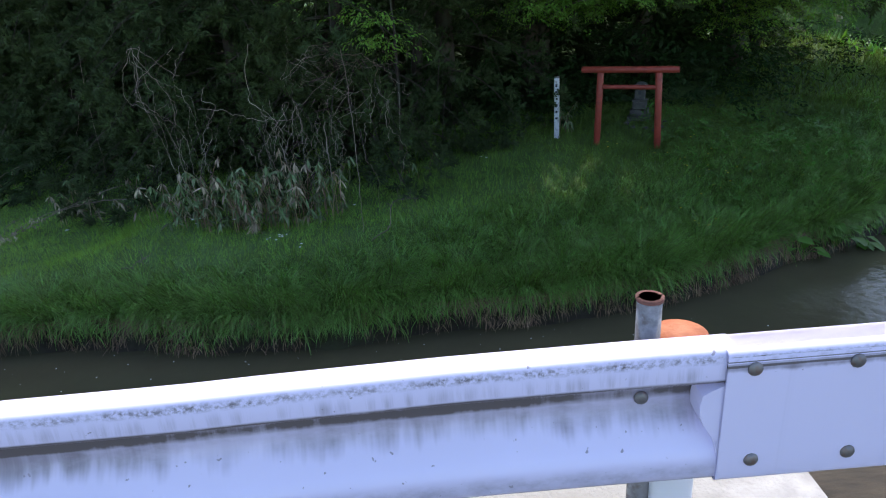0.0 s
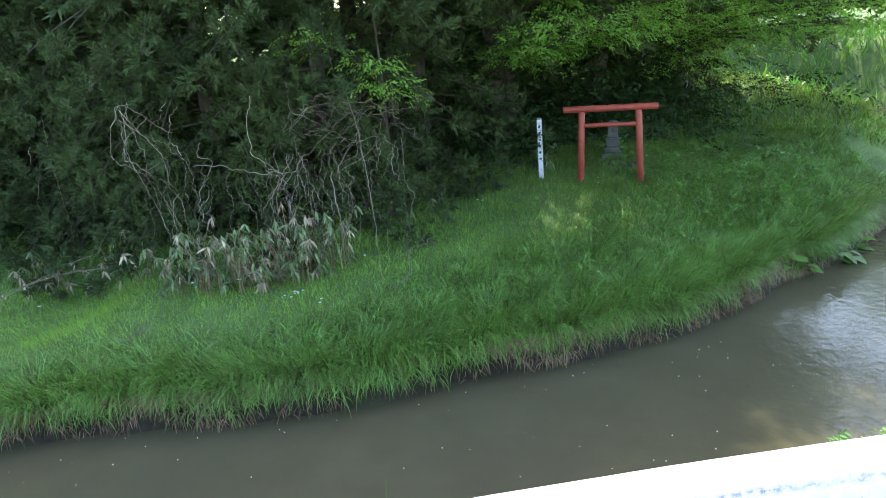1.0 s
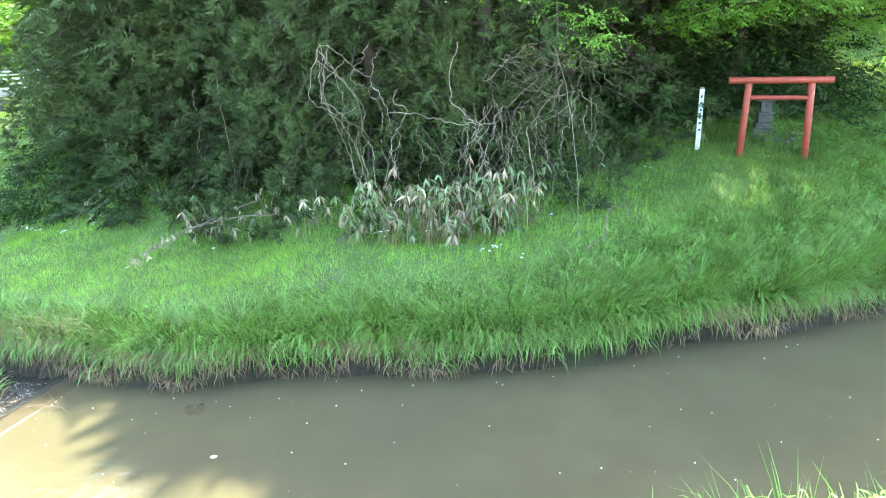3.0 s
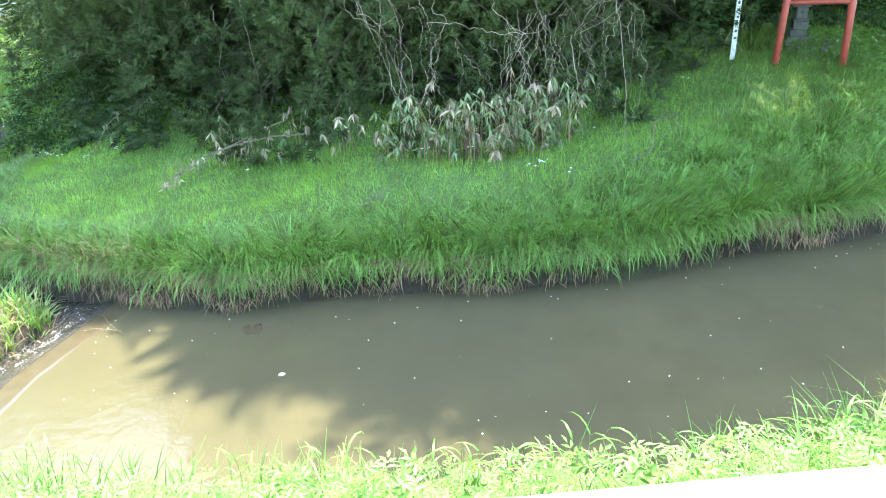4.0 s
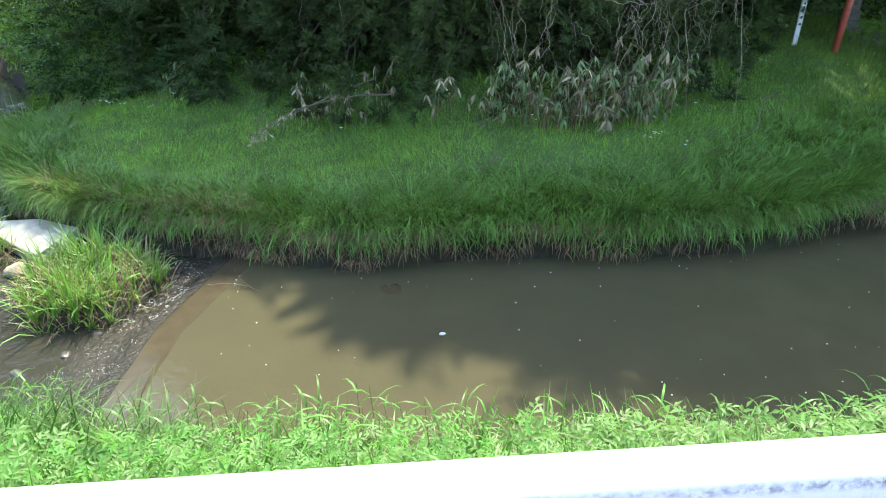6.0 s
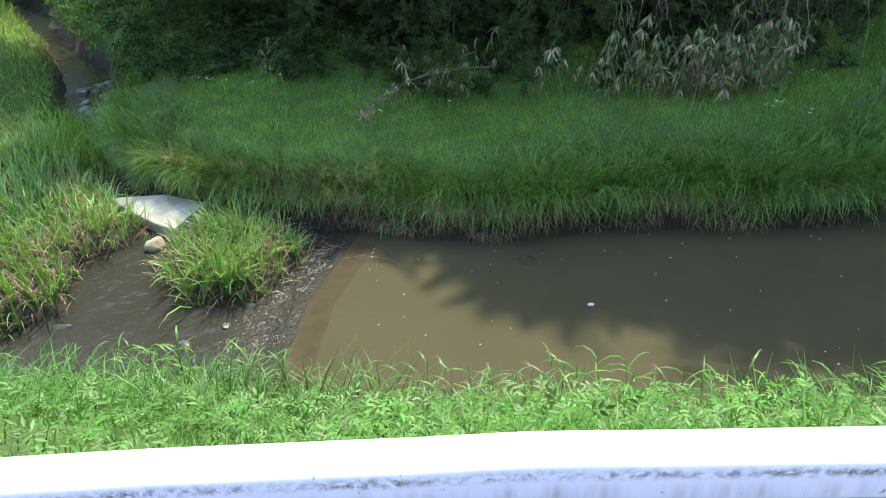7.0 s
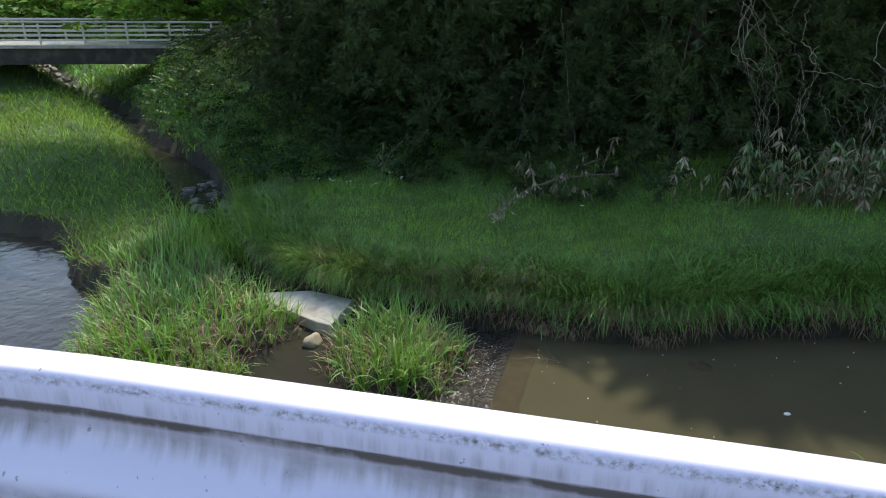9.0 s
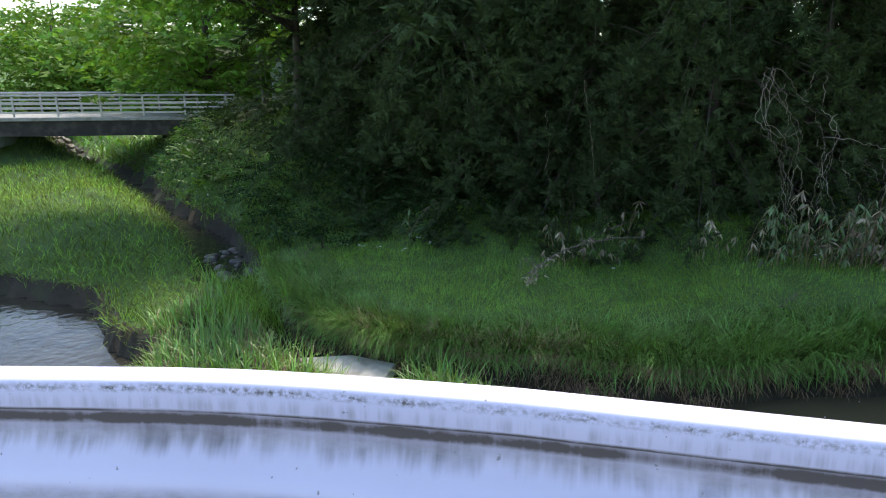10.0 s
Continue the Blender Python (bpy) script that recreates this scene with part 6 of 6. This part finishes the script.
SX, SY, SZ = 5.84, 18.3, float(ground(5.84, 18.3)) - 0.12
hokora = thing("stone_shrine", (SX, SY, SZ), "small weathered grey stone shrine on a stepped plinth", "shrine")
tn = pose(0, 0, 0, 0, 0, -24)
for nm, size, z in (("plinth", (0.60, 0.56, 0.22), 0.11), ("step", (0.48, 0.44, 0.17), 0.305), ("base", (0.37, 0.34, 0.21), 0.495), ("sill", (0.40, 0.37, 0.06), 0.63), ("body", (0.28, 0.26, 0.32), 0.82)):
    part(nm, box(size, (SX, SY, SZ + z), 0.02, tn), M_STONE, hokora)
# a dark plate on the body's face stands in for the niche's shade
part("niche_shade", box((0.08, 0.02, 0.09), (SX - 0.130 * 0.41, SY - 0.130 * 0.92, SZ + 0.85), 0, tn), M_DARK, hokora, "dark plate standing in for the shade of a small niche")
bm = box((0.48, 0.44, 0.14), (0, 0, 0), 0.0)
for w in bm.verts:
    if w.co.z > 0:
        w.co.x *= 0.35
        w.co.y *= 0.8
bmesh.ops.bevel(bm, geom=bm.edges[:], offset=0.02, segments=2, affect="EDGES")
bmesh.ops.transform(bm, matrix=Matrix.Translation((SX, SY, SZ + 1.05)) @ tn, verts=bm.verts)
part("roof", bm, M_STONE, hokora)
for i, (px, py) in enumerate(((5.5, 17.7), (5.8, 17.55), (6.2, 17.5), (6.4, 17.8), (5.4, 18.0), (6.0, 17.4))):
    rock(px, py, float(ground(px, py)) + 0.02, 0.07 + 0.02 * (i % 3), 0.07, 0.05, 80 + i, "loose grey stone in front of the stone shrine", M_STONE)


# ---------------------------------------------------------------- footbridge and beyond
bridge = thing("bridge", (-24.5, 37.0, -0.65), "narrow bridge with dark girder and pale metal railings over the stream", "bridge")
part("girder", box((14.0, 0.35, 0.80), (-25.9, 37.0, -0.26), 0.02), M_GIRDER, bridge)
part("girder", box((14.0, 0.35, 0.80), (-25.9, 40.4, -0.26), 0.02), M_GIRDER, bridge)
part("deck", box((14.0, 4.2, 0.16), (-25.9, 38.7, 0.15), 0.02), M_CONC, bridge)
for yy in (37.05, 40.35):
    for k in range(7):
        part("railing_post", box((0.09, 0.06, 1.0), (-19.45 - 1.93 * k, yy, 0.70), 0.008), M_ALU, bridge)
    part("handrail", Geo().add(*tube([(-32.8, yy, 1.22), (-32.7, yy, 1.22), (-19.1, yy, 1.22), (-19.0, yy, 1.22)], 0.05, 8)), M_ALU, bridge, smooth=True)
    for zz in (0.42, 0.65, 0.88):
        part("rail_bar", box((13.7, 0.03, 0.085), (-25.9, yy + 0.035, zz), 0.006), M_ALU, bridge)
part("pier", box((0.9, 4.0, 0.5), (-30.2, 38.6, -0.9), 0.03), M_CONC, bridge, "grey concrete bearing block")
part("abutment", box((1.6, 4.4, 2.6), (-18.7, 38.7, -0.9), 0.03), M_CONC, bridge)

# pitched stone slope under the bridge
M_PITCH = mat("pitching_stone", (0.30, 0.27, 0.22), 0.95, var=0.3, grain=5.0, bump=0.5, bump_scale=18.0, stain=(0.16, 0.18, 0.09), stain_scale=1.0)
rv = thing("revetment", (-29.0, 33.0, -2.6), "sloping bank of pitched grey-brown stones under the bridge", "revetment", kind="structure")
back = Geo()
A, B = np.array((-33.5, 27.0)), np.array((-26.6, 40.5))
al = (B - A) / np.linalg.norm(B - A)
inw = np.array((-al[1], al[0]))
q = [(*(A + inw * 0.0), -2.75), (*(B + inw * 0.0), -2.75), (*(B + inw * 3.2), -0.5), (*(A + inw * 3.2), -0.5)]
back.add(np.array(q), [[0, 1, 2, 3]])
part("bedding", back, M_CONC, rv)
sb = box((0.40, 0.36, 0.16), (0, 0, 0), 0.0)
for w in sb.verts:
    if w.co.z > 0:
        w.co.x *= 0.78
        w.co.y *= 0.78
sm = bpy.data.meshes.new("stone")
sb.to_mesh(sm)
sb.free()
sm.materials.append(M_PITCH)
slope = math.degrees(math.atan2(2.25, 3.2))
yaw = math.degrees(math.atan2(al[1], al[0]))
for i in range(34):
    for j in range(9):
        s_, u_ = 0.25 + 0.44 * i + (0.22 if j % 2 else 0), 0.2 + 0.43 * j
        if s_ > np.linalg.norm(B - A):
            continue
        h_ = u_ * math.cos(radians(slope))
        pos = A + al * s_ + inw * h_
        ob = new("stone", sm)
        ob.matrix_basis = pose(pos[0], pos[1], -2.75 + u_ * math.sin(radians(slope)), 0, 0, yaw) @ pose(0, 0, 0.04, slope, 0, rr.uniform(-8, 8)) @ Matrix.Diagonal((rr.uniform(0.85, 1.08), rr.uniform(0.85, 1.08), rr.uniform(0.8, 1.3), 1))
        ob.parent = rv
        ob.matrix_parent_inverse = rv.matrix_basis.inverted()

shed = thing("shed", (-16.6, 40.5, 0.5), "small pale grey shed half hidden by the cedars", "shed")
part("wall", box((1.6, 2.2, 2.4), (-16.6, 40.5, 1.6), 0.01), M_WALL, shed)
part("roof", box((2.1, 2.8, 0.12), (-16.7, 40.5, 2.88), 0.01, pose(0, 0, 0, 0, 6, 0)), M_STEEL, shed)
mast = thing("utility_pole", (-17.7, 38.6, 0.4), "thin leaning grey utility pole with a stay beside the shed", "pole")
part("shaft", Geo().add(*tube([(-17.75, 38.6, 0.2), (-18.1, 38.6, 7.5)], [0.07, 0.05], 8)), M_CONC, mast, smooth=True)
part("stay", Geo().add(*tube([(-17.45, 38.5, 0.2), (-17.95, 38.5, 6.0)], 0.02, 5)), M_STEEL, mast)
part("insulator", Geo().add(*tube([(-17.8, 38.5, 1.6), (-17.8, 38.5, 1.85)], 0.09, 8)), M_WALL, mast)

# low bridge far up the bend
up_bridge = thing("road_bridge", (27.0, 46.0, 2.0), "distant low bridge with a pale parapet and brown girder", "bridge")
part("girder", box((22.0, 0.6, 1.3), (29.0, 46.0, 3.0), 0.03), M_GIRDER, up_bridge)
part("parapet", box((22.0, 0.3, 0.6), (29.0, 46.0, 3.95), 0.03), M_WALL, up_bridge)
